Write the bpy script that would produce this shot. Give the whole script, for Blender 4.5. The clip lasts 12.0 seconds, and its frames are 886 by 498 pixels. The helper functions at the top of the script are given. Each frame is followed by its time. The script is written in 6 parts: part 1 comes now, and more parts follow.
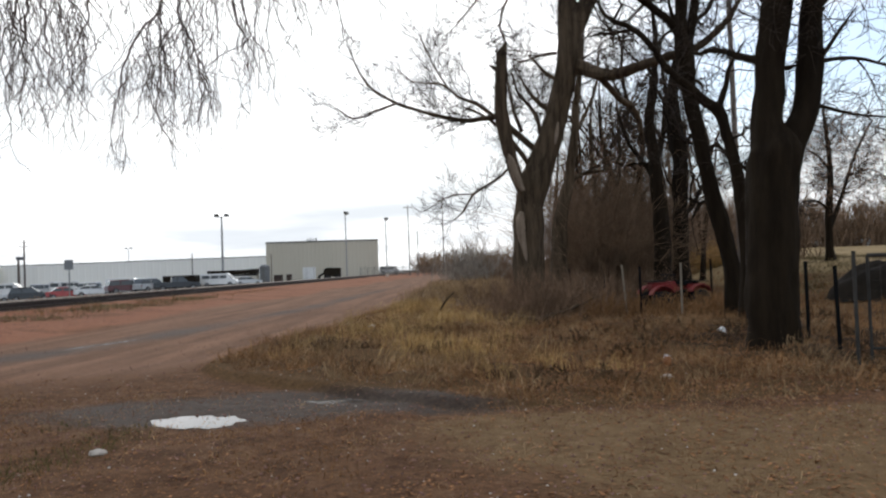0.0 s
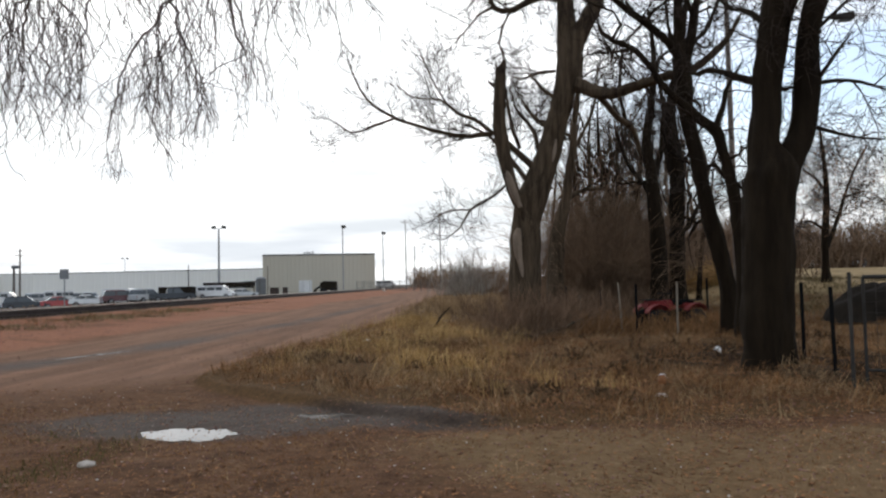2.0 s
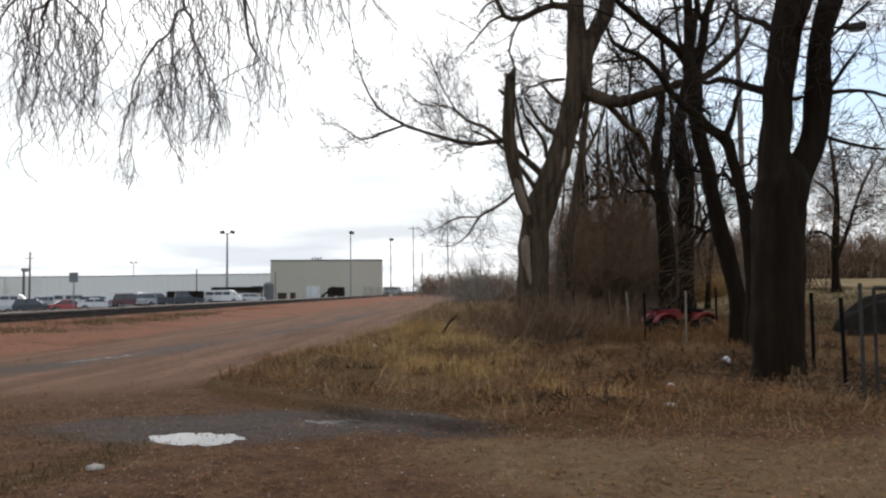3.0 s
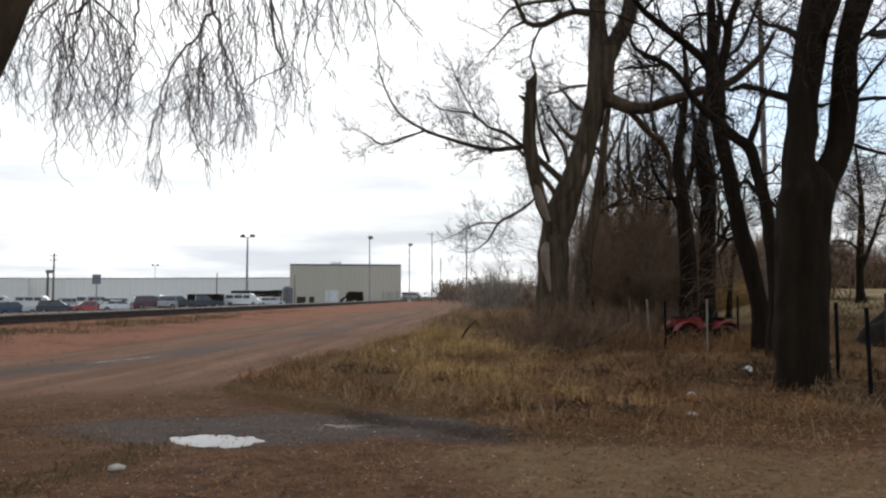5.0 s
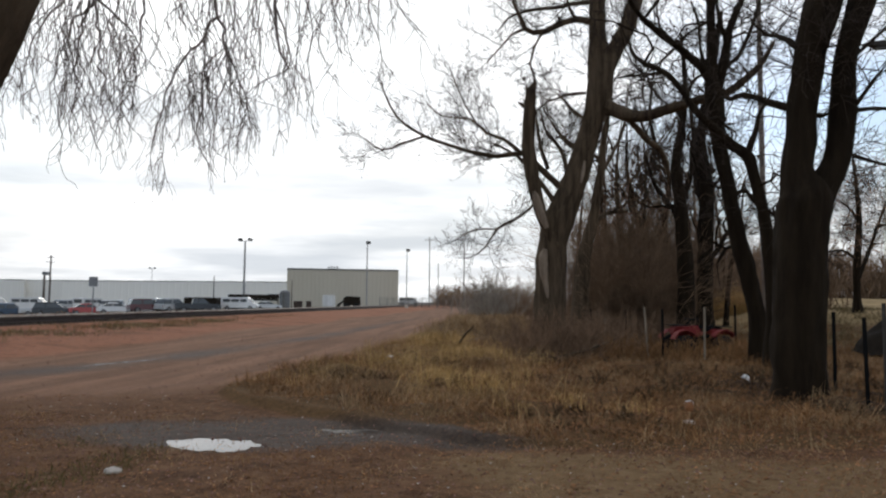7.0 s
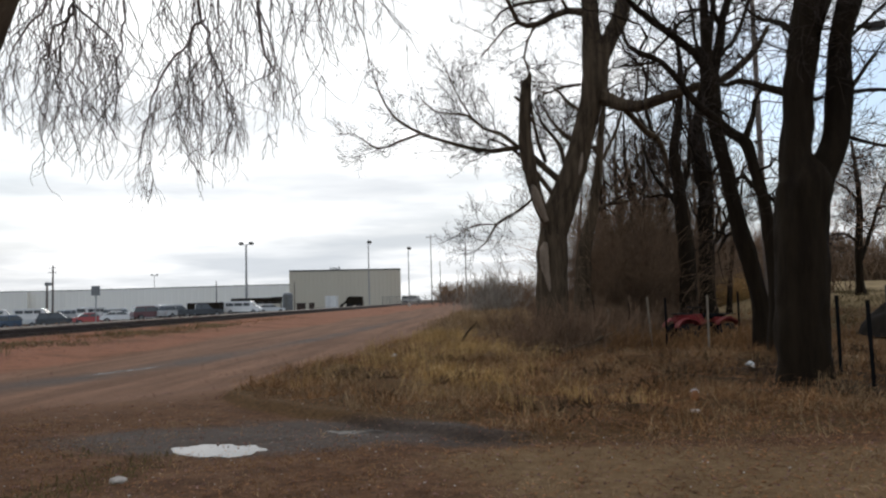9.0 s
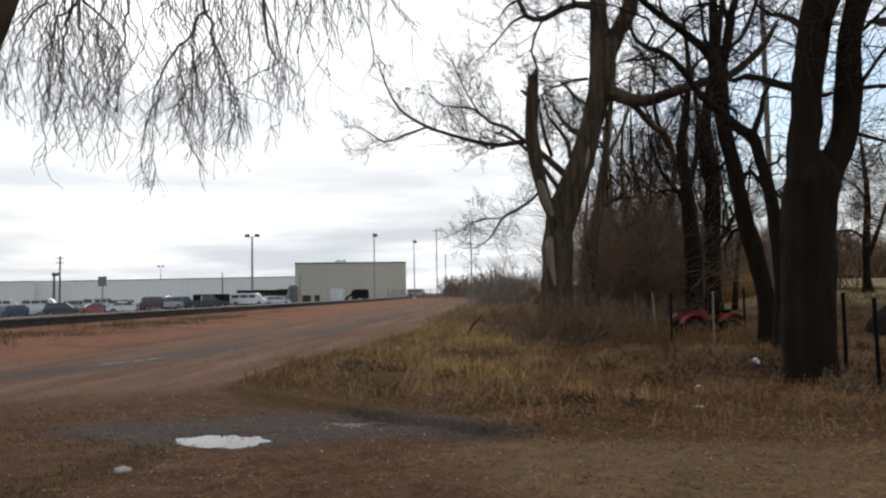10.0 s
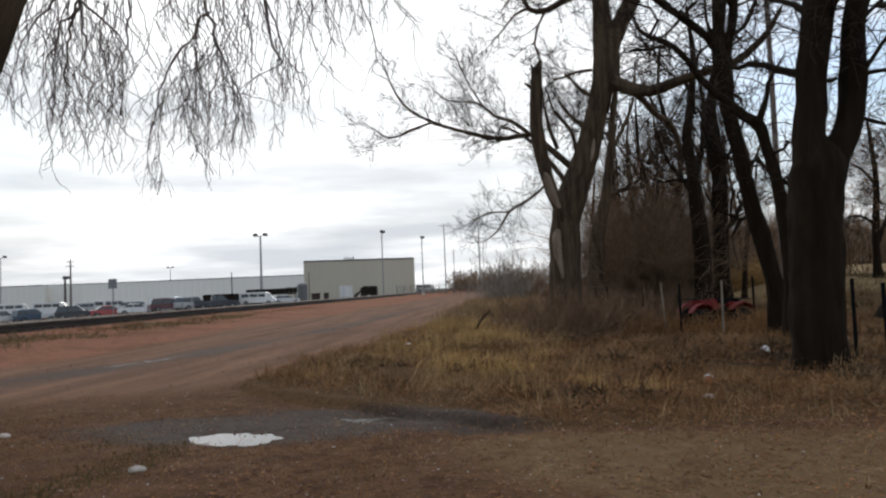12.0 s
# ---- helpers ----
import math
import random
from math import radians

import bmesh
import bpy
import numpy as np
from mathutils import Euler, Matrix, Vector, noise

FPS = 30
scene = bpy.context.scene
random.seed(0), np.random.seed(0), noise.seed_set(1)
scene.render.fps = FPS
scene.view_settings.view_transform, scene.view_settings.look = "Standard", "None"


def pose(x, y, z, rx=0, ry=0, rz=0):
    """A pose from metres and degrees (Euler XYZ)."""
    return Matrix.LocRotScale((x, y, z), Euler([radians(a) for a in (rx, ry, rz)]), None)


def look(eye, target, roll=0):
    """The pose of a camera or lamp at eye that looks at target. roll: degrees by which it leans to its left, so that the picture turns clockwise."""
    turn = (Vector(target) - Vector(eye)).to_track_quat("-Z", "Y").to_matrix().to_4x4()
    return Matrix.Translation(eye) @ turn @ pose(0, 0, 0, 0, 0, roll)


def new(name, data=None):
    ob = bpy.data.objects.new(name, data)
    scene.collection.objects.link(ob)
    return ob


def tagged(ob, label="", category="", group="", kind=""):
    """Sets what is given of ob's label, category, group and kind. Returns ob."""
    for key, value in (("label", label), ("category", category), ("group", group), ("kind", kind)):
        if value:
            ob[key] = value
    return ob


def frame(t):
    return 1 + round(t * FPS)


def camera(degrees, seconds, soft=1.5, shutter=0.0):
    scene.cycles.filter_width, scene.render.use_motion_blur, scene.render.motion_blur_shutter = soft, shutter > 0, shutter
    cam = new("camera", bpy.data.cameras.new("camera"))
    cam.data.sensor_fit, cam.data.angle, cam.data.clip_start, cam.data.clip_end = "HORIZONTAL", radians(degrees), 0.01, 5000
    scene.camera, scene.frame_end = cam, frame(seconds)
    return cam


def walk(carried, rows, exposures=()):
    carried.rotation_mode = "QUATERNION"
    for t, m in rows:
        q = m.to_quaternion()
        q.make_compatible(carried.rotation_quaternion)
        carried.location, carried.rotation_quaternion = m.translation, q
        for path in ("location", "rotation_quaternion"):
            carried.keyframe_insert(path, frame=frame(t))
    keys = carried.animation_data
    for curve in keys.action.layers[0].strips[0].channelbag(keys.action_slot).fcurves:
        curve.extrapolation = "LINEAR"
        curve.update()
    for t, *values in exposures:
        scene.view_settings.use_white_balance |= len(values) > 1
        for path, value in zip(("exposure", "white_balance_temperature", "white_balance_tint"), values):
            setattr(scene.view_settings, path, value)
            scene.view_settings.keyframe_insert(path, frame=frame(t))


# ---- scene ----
# ======== camera ========
cam = camera(62.0, 12.0, soft=2.3)
rows = [
    (0.0, pose(-0.011, -0.024, 1.604, 91.512, 2.142, 2.379)),
    (0.5, pose(-0.018, -0.027, 1.599, 92.206, 1.956, 4.088)),
    (1.0, pose(-0.018, -0.015, 1.595, 91.821, 1.500, 3.924)),
    (1.5, pose(0.013, -0.008, 1.596, 92.484, 1.962, 2.691)),
    (2.0, pose(0.005, -0.007, 1.602, 92.688, 1.261, 2.120)),
    (2.5, pose(-0.007, -0.016, 1.604, 92.979, 0.950, 2.435)),
    (4.5, pose(-0.023, -0.014, 1.604, 93.545, 0.224, 3.333)),
    (5.0, pose(-0.034, -0.013, 1.601, 93.675, 0.078, 4.098)),
    (5.5, pose(-0.039, -0.011, 1.600, 93.760, -0.153, 4.873)),
    (6.0, pose(-0.037, -0.007, 1.598, 93.858, -0.218, 4.430)),
    (6.5, pose(-0.042, -0.004, 1.599, 94.106, -0.123, 4.046)),
    (7.0, pose(-0.052, -0.015, 1.598, 94.125, -0.489, 3.869)),
    (9.0, pose(-0.030, 0.025, 1.604, 93.882, 1.516, 4.101)),
    (9.5, pose(-0.016, 0.033, 1.608, 93.455, 1.636, 3.927)),
    (10.0, pose(-0.021, 0.032, 1.605, 93.399, 1.005, 4.511)),
    (10.5, pose(-0.024, 0.027, 1.603, 93.146, 1.320, 4.635)),
    (11.0, pose(-0.020, 0.023, 1.603, 93.066, 1.595, 4.858)),
    (11.5, pose(-0.009, 0.018, 1.604, 93.087, 1.540, 4.987)),
    (12.0, pose(0.000, 0.000, 1.600, 93.032, 2.262, 5.199)),
]
walk(cam, rows, [(0.0, 0.42), (2.5, 0.34), (6.5, 0.18), (12.0, 0.08)])

# ======== sky and sun ========
SUN_AZ, SUN_EL = radians(-16), radians(22)   # behind thin cloud, ahead and to the left
world = bpy.data.worlds.new("overcast_sky")
scene.world = world
world.use_nodes = True


class Nodes:
    """Short hand for a node tree."""

    def __init__(self, tree):
        self.tree = tree
        tree.nodes.clear()

    def add(self, kind, **settings):
        n = self.tree.nodes.new(kind)
        for k, v in settings.items():
            if k == "operation":
                n.operation = v
            elif k == "blend_type":
                n.blend_type = v
            elif k == "data_type":
                n.data_type = v
            elif k == "attribute_name":
                n.attribute_name = v
        return n

    def link(self, a, b):
        self.tree.links.new(a, b)

    def value(self, socket, v):
        if isinstance(v, bpy.types.NodeSocket):
            self.link(v, socket)
        else:
            socket.default_value = v

    def math(self, op, a, b=0.0, clamp=False):
        n = self.add("ShaderNodeMath", operation=op)
        n.use_clamp = clamp
        self.value(n.inputs[0], a)
        self.value(n.inputs[1], b)
        return n.outputs[0]

    def mix(self, fac, a, b, blend="MIX"):
        n = self.add("ShaderNodeMix", data_type="RGBA", blend_type=blend)
        self.value(n.inputs[0], fac)
        self.value(n.inputs[6], a if isinstance(a, bpy.types.NodeSocket) else (*a, 1))
        self.value(n.inputs[7], b if isinstance(b, bpy.types.NodeSocket) else (*b, 1))
        return n.outputs[2]

    def noise(self, vector, scale, detail=4.0, rough=0.6):
        n = self.add("ShaderNodeTexNoise")
        if vector is not None:
            self.link(vector, n.inputs["Vector"])
        n.inputs["Scale"].default_value = scale
        n.inputs["Detail"].default_value = detail
        n.inputs["Roughness"].default_value = rough
        return n.outputs[0]

    def ramp(self, fac, lo, hi):
        n = self.add("ShaderNodeMapRange")
        n.clamp = True
        self.value(n.inputs[0], fac)
        n.inputs[1].default_value, n.inputs[2].default_value = lo, hi
        return n.outputs[0]


def build_sky():
    w = Nodes(world.node_tree)
    out = w.add("ShaderNodeOutputWorld")
    bg = w.add("ShaderNodeBackground")
    w.link(bg.outputs[0], out.inputs[0])
    sky = w.add("ShaderNodeTexSky")
    sky.sky_type = "NISHITA"
    sky.sun_disc = False
    sky.sun_elevation, sky.sun_rotation = SUN_EL, SUN_AZ
    clear = w.mix(1.0, sky.outputs[0], (0.170, 0.198, 0.226), "MULTIPLY")
    co = w.add("ShaderNodeTexCoord").outputs["Generated"]
    sep = w.add("ShaderNodeSeparateXYZ")
    w.link(co, sep.inputs[0])
    up = w.math("ADD", w.math("MAXIMUM", sep.outputs[2], 0.0), 0.09)
    flat = w.add("ShaderNodeCombineXYZ")
    w.link(w.math("DIVIDE", sep.outputs[0], up), flat.inputs[0])
    w.link(w.math("DIVIDE", sep.outputs[1], up), flat.inputs[1])
    clouds = w.noise(flat.outputs[0], 0.55, 6.0, 0.55)
    # glow of the hidden sun through the cloud sheet
    s = Vector((math.sin(SUN_AZ) * math.cos(SUN_EL), math.cos(SUN_AZ) * math.cos(SUN_EL), math.sin(SUN_EL)))
    dot = w.add("ShaderNodeVectorMath", operation="DOT_PRODUCT")
    w.link(co, dot.inputs[0])
    dot.inputs[1].default_value = s
    glow = w.math("POWER", w.math("MAXIMUM", dot.outputs["Value"], 0.0), 6.0)
    grey = w.mix(w.ramp(clouds, 0.42, 0.60), (0.505, 0.515, 0.525), (0.71, 0.715, 0.72))
    # long grey bands of cloud low over the horizon
    band_map = w.add("ShaderNodeMapping")
    w.link(co, band_map.inputs[0])
    band_map.inputs["Scale"].default_value = (1.3, 1.3, 11)
    bands = w.math("MULTIPLY", w.ramp(w.noise(band_map.outputs[0], 1.6, 5.0, 0.5), 0.44, 0.62), w.ramp(sep.outputs[2], 0.34, 0.12))
    grey = w.mix(w.math("MULTIPLY", bands, 0.85), grey, (0.33, 0.355, 0.385))
    gain = w.math("ADD", 1.0, w.math("MULTIPLY", glow, 1.05))
    lit = w.add("ShaderNodeVectorMath", operation="SCALE")
    w.link(grey, lit.inputs[0])
    w.link(gain, lit.inputs["Scale"])
    lit = lit.outputs[0]
    # breaks in the cloud away from the sun
    holes = w.math("MULTIPLY", w.ramp(clouds, 0.62, 0.48), w.math("SUBTRACT", 1.0, w.ramp(dot.outputs["Value"], 0.80, 0.965)))
    w.link(w.mix(w.math("MULTIPLY", w.math("MULTIPLY", holes, 0.46), w.ramp(sep.outputs[2], 0.06, 0.22)), lit, clear), bg.inputs[0])
    bg.inputs[1].default_value = 1.0


build_sky()
sun = new("sun", bpy.data.lights.new("sun", "SUN"))
sun.data.energy, sun.data.angle, sun.data.color = 0.5, radians(30), (1.0, 0.96, 0.9)
sun.matrix_world = look((-4.3, 15, 9), (0, 0, 0))

# ======== materials ========


def material(name, dark, light, scale=3.0, fine=40.0, rough=0.85, metal=0.0, bump=0.3, spread=0.12, stretch=(1, 1, 1), coat=None, mode="object"):
    """Two scales of noise between two colours, with relief and a little change from thing to thing."""
    m = bpy.data.materials.new(name)
    m.use_nodes = True
    n = Nodes(m.node_tree)
    out = n.add("ShaderNodeOutputMaterial")
    b = n.add("ShaderNodeBsdfPrincipled")
    n.link(b.outputs[0], out.inputs[0])
    co = n.add("ShaderNodeTexCoord").outputs["Object"]
    mp = n.add("ShaderNodeMapping")
    n.link(co, mp.inputs[0])
    mp.inputs["Scale"].default_value = stretch
    big, small = n.noise(mp.outputs[0], scale), n.noise(mp.outputs[0], fine, 6.0, 0.7)
    f = n.math("ADD", n.math("MULTIPLY", n.ramp(big, 0.36, 0.64), 0.6), n.math("MULTIPLY", n.ramp(small, 0.25, 0.75), 0.4))
    col = n.mix(f, dark, light)
    if mode == "island":
        rnd = n.add("ShaderNodeNewGeometry").outputs["Random Per Island"]
    else:
        rnd = n.add("ShaderNodeObjectInfo").outputs["Random"]
    tone = n.math("ADD", n.math("MULTIPLY", rnd, 2 * spread), 1.0 - spread)
    hsv = n.add("ShaderNodeHueSaturation")
    n.link(tone, hsv.inputs["Value"])
    n.link(col, hsv.inputs["Color"])
    n.link(hsv.outputs[0], b.inputs["Base Color"])
    b.inputs["Roughness"].default_value, b.inputs["Metallic"].default_value = rough, metal
    if rough > 0.8:
        b.inputs["Specular IOR Level"].default_value = 0.12
    if coat:
        b.inputs["Coat Weight"].default_value = coat
    if bump:
        bp = n.add("ShaderNodeBump")
        bp.inputs["Strength"].default_value = bump
        bp.inputs["Distance"].default_value = 0.02
        n.link(small, bp.inputs["Height"])
        n.link(bp.outputs[0], b.inputs["Normal"])
    return m


def plain(name, color, rough=0.5, metal=0.0, trans=0.0):
    m = bpy.data.materials.new(name)
    m.use_nodes = True
    b = m.node_tree.nodes["Principled BSDF"]
    b.inputs["Base Color"].default_value = (*color, 1)
    b.inputs["Roughness"].default_value, b.inputs["Metallic"].default_value = rough, metal
    b.inputs["Transmission Weight"].default_value = trans
    return m


BARK = material("bark_grey_brown", (0.022, 0.016, 0.010), (0.160, 0.116, 0.076), 1.6, 14, 0.95, bump=1.0, stretch=(3.5, 3.5, 0.45))
# darker than bark is: shade of the backlit trunks is put into the colour
BARK_SHADED = material("bark_shaded", (0.009, 0.0058, 0.0033), (0.027, 0.0185, 0.0105), 2.5, 18, 0.95, bump=0.9, stretch=(2.2, 2.2, 0.35))
BARK_PALE = material("bare_wood_pale", (0.10, 0.075, 0.055), (0.42, 0.33, 0.245), 1.2, 14, 0.9, bump=0.6, stretch=(3, 3, 0.3))
TWIG = material("twig_bark", (0.024, 0.017, 0.013), (0.061, 0.046, 0.036), 2, 20, 0.95, bump=0, spread=0.25, mode="island")
# raised in tone: glare of the bright sky is put into the twig colour
TWIG_WILLOW = material("willow_twig", (0.085, 0.070, 0.064), (0.235, 0.195, 0.175), 2, 20, 0.9, bump=0, spread=0.3, mode="island")
BRUSH = material("brush_stem", (0.112, 0.075, 0.048), (0.335, 0.226, 0.146), 0.6, 12, 0.95, bump=0, spread=0.35, mode="island")
# grey-brown stems, lightened because distance haze is put into the colour
HEDGE = material("hazy_hedge_stem", (0.155, 0.132, 0.106), (0.40, 0.345, 0.28), 0.3, 9, 0.95, bump=0, spread=0.3, mode="island")
WEED_DARK = material("dark_dead_weed", (0.030, 0.020, 0.012), (0.105, 0.066, 0.036), 0.6, 12, 0.95, bump=0, spread=0.35, mode="island")
BRAMBLE = material("bramble_stem", (0.095, 0.060, 0.038), (0.29, 0.182, 0.112), 0.6, 12, 0.95, bump=0, spread=0.35, mode="island")
GRASS_GOLD = material("dry_grass_gold", (0.252, 0.153, 0.058), (0.705, 0.459, 0.188), 0.5, 9, 0.9, bump=0, spread=0.35, mode="island")
GRASS_STRAW = material("pale_straw", (0.201, 0.126, 0.062), (0.464, 0.313, 0.169), 0.5, 9, 0.9, bump=0, spread=0.4, mode="island")
GRASS_BROWN = material("dry_grass_brown", (0.104, 0.053, 0.023), (0.403, 0.213, 0.09), 0.5, 9, 0.9, bump=0, spread=0.4, mode="island")
GRASS_OLIVE = material("dull_olive_weed", (0.11, 0.085, 0.042), (0.30, 0.225, 0.12), 0.5, 9, 0.9, bump=0, spread=0.35, mode="island")
GRASS_GREEN = material("weak_green_grass", (0.06, 0.055, 0.02), (0.165, 0.135, 0.05), 0.5, 9, 0.9, bump=0, spread=0.35, mode="island")
LEAF = material("fallen_leaf", (0.106, 0.046, 0.019), (0.339, 0.163, 0.071), 1.2, 15, 0.85, bump=0, spread=0.5, mode="island")
LEAF_TREE = material("withered_leaf", (0.160, 0.088, 0.048), (0.352, 0.208, 0.128), 0.5, 8, 0.9, bump=0, spread=0.4, mode="island")
STONE_RED = material("red_gravel", (0.110, 0.057, 0.045), (0.330, 0.190, 0.149), 1.0, 30, 0.9, bump=0, spread=0.4, mode="island")
# ballast by the near rail, the rail's shadow put into its dark colour
STONE_DARK = material("shaded_ballast", (0.022, 0.017, 0.014), (0.085, 0.062, 0.052), 1.0, 30, 0.9, bump=0, spread=0.4, mode="island")
STONE_GREY = material("pale_stone", (0.36, 0.31, 0.26), (0.74, 0.66, 0.57), 4, 40, 0.9, bump=0.3, spread=0.2)
STEEL_RUST = material("rail_steel", (0.03, 0.02, 0.016), (0.08, 0.052, 0.04), 2, 40, 0.7, 0.3, bump=0.2)
TIE_WOOD = material("creosote_wood", (0.025, 0.019, 0.015), (0.07, 0.052, 0.04), 3, 30, 0.95, bump=0.5)
CLAD = material("beige_cladding", (0.55, 0.505, 0.405), (0.63, 0.58, 0.475), 0.08, 2.0, 0.7, bump=0.05, stretch=(1, 1, 0.15))
CLAD_PALE = material("pale_cladding", (0.88, 0.855, 0.785), (0.92, 0.90, 0.835), 0.05, 1.0, 0.7, bump=0.05, stretch=(1, 1, 0.15))
TRIM = material("roof_trim", (0.10, 0.10, 0.09), (0.16, 0.155, 0.14), 1, 9, 0.6, bump=0.05)
WHITE = material("white_paint", (0.62, 0.62, 0.60), (0.80, 0.80, 0.78), 1.5, 20, 0.5, bump=0.05)
GALV = material("galvanised_steel", (0.16, 0.165, 0.17), (0.30, 0.305, 0.31), 4, 60, 0.6, 0.5, bump=0.1)
POLE_STEEL = material("weathered_pole_steel", (0.23, 0.23, 0.225), (0.36, 0.36, 0.355), 2, 30, 0.6, 0.3, bump=0.1)
POLE_WOOD = material("weathered_pole_wood", (0.11, 0.09, 0.075), (0.24, 0.20, 0.17), 3, 25, 0.9, bump=0.4, stretch=(3, 3, 0.3))
GATE_STEEL = material("dull_gate_steel", (0.030, 0.028, 0.025), (0.070, 0.065, 0.058), 4, 50, 0.85, 0.0, bump=0.1)
BLACK = material("black_steel", (0.003, 0.003, 0.003), (0.009, 0.009, 0.010), 5, 50, 0.85, 0.0, bump=0.2)
PALE_POST = material("pale_weathered_post", (0.20, 0.162, 0.118), (0.36, 0.30, 0.228), 5, 40, 0.9, bump=0.4, stretch=(3, 3, 0.5))
RUBBER = material("tyre_rubber", (0.01, 0.01, 0.01), (0.03, 0.03, 0.03), 9, 60, 0.85, bump=0.3)
RED = material("red_plastic", (0.168, 0.010, 0.010), (0.252, 0.022, 0.020), 3, 30, 0.75, bump=0.05)
GLASS_CAR = plain("dark_car_glass", (0.085, 0.095, 0.10), 0.15)
TARP = material("black_tarp", (0.010, 0.0078, 0.0055), (0.030, 0.0225, 0.0155), 2, 12, 0.9, bump=0.6)
ORANGE = material("orange_litter", (0.20, 0.070, 0.020), (0.32, 0.135, 0.045), 9, 60, 0.7, bump=0.3)


def ground_material():
    m = bpy.data.materials.new("yard_ground")
    m.use_nodes = True
    n = Nodes(m.node_tree)
    out = n.add("ShaderNodeOutputMaterial")
    b = n.add("ShaderNodeBsdfPrincipled")
    n.link(b.outputs[0], out.inputs[0])
    co = n.add("ShaderNodeTexCoord").outputs["Object"]
    big, mid = n.noise(co, 0.35, 5), n.noise(co, 2.2, 6, 0.65)
    fine, grit = n.noise(co, 14, 6, 0.75), n.noise(co, 60, 4, 0.7)
    streak_map = n.add("ShaderNodeMapping")
    n.link(co, streak_map.inputs[0])
    streak_map.inputs["Scale"].default_value = (1.6, 0.09, 1)
    streak = n.noise(streak_map.outputs[0], 1.0, 5, 0.6)

    def zone(name, soft=0.5):
        a = n.add("ShaderNodeAttribute", attribute_name=name)
        v = n.math("ADD", a.outputs["Fac"], n.math("MULTIPLY", n.math("SUBTRACT", mid, 0.5), soft))
        return n.ramp(v, 0.25, 0.75)

    speck = n.ramp(grit, 0.35, 0.7)
    litter = n.mix(n.ramp(fine, 0.3, 0.7), (0.067, 0.033, 0.017), (0.206, 0.108, 0.057))
    litter = n.mix(n.math("MULTIPLY", speck, 0.45), litter, (0.279, 0.151, 0.081))
    litter = n.mix(n.math("MULTIPLY", n.ramp(mid, 0.48, 0.68), 0.65), litter, (0.050, 0.024, 0.012))
    litter = n.mix(n.math("MULTIPLY", n.ramp(mid, 0.46, 0.30), 0.5), litter, (0.272, 0.162, 0.085))
    gravel = n.mix(n.ramp(streak, 0.36, 0.64), (0.133, 0.076, 0.050), (0.266, 0.153, 0.101))
    gravel = n.mix(n.math("MULTIPLY", n.ramp(fine, 0.35, 0.75), 0.45), gravel, (0.350, 0.206, 0.135))
    gravel = n.mix(n.math("MULTIPLY", n.ramp(mid, 0.52, 0.72), 0.45), gravel, (0.106, 0.062, 0.039))
    bank = n.mix(n.ramp(fine, 0.3, 0.7), (0.223, 0.091, 0.054), (0.404, 0.196, 0.120))
    bank = n.mix(n.math("MULTIPLY", n.ramp(big, 0.5, 0.68), 0.7), bank, (0.138, 0.072, 0.039))
    bank = n.mix(n.math("MULTIPLY", n.ramp(mid, 0.5, 0.7), 0.5), bank, (0.127, 0.067, 0.039))
    dirt = n.mix(n.ramp(mid, 0.3, 0.7), (0.122, 0.075, 0.038), (0.210, 0.138, 0.073))
    dirt = n.mix(n.math("MULTIPLY", speck, 0.4), dirt, (0.318, 0.215, 0.118))
    dirt = n.mix(n.math("MULTIPLY", n.ramp(mid, 0.55, 0.72), 0.6), dirt, (0.093, 0.050, 0.025))
    field = n.mix(n.ramp(big, 0.35, 0.65), (0.205, 0.150, 0.078), (0.345, 0.258, 0.142))
    turf = n.mix(n.ramp(fine, 0.3, 0.7), (0.056, 0.033, 0.016), (0.175, 0.104, 0.048))
    # leaf mould, its colour darkened further for the shade under the trees
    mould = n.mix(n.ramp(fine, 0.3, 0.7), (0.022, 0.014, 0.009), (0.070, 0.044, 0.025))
    # dark shoulder under the near rail, with the rail's shadow painted in
    soot = n.mix(n.ramp(fine, 0.3, 0.7), (0.030, 0.022, 0.018), (0.085, 0.062, 0.050))
    shoulder = n.mix(n.ramp(fine, 0.3, 0.7), (0.20, 0.17, 0.145), (0.36, 0.315, 0.27))
    lot = n.mix(n.ramp(mid, 0.3, 0.7), (0.09, 0.08, 0.07), (0.15, 0.135, 0.12))
    wet = n.mix(n.ramp(fine, 0.3, 0.7), (0.036, 0.027, 0.022), (0.088, 0.067, 0.056))
    # blotches of trodden leaf and bare patches, a hand's width across
    patch = n.noise(co, 6.5, 5, 0.7)
    litter = n.mix(n.math("MULTIPLY", n.ramp(patch, 0.54, 0.66), 0.6), litter, (0.040, 0.021, 0.013))
    litter = n.mix(n.math("MULTIPLY", n.ramp(patch, 0.44, 0.33), 0.55), litter, (0.265, 0.170, 0.105))
    dirt = n.mix(n.math("MULTIPLY", n.ramp(patch, 0.54, 0.68), 0.55), dirt, (0.075, 0.045, 0.025))
    dirt = n.mix(n.math("MULTIPLY", n.ramp(patch, 0.44, 0.32), 0.5), dirt, (0.36, 0.255, 0.150))
    bank = n.mix(n.math("MULTIPLY", n.ramp(patch, 0.54, 0.68), 0.4), bank, (0.120, 0.060, 0.036))
    litter = n.mix(1.0, litter, (0.86, 0.87, 0.90), "MULTIPLY")
    col = litter
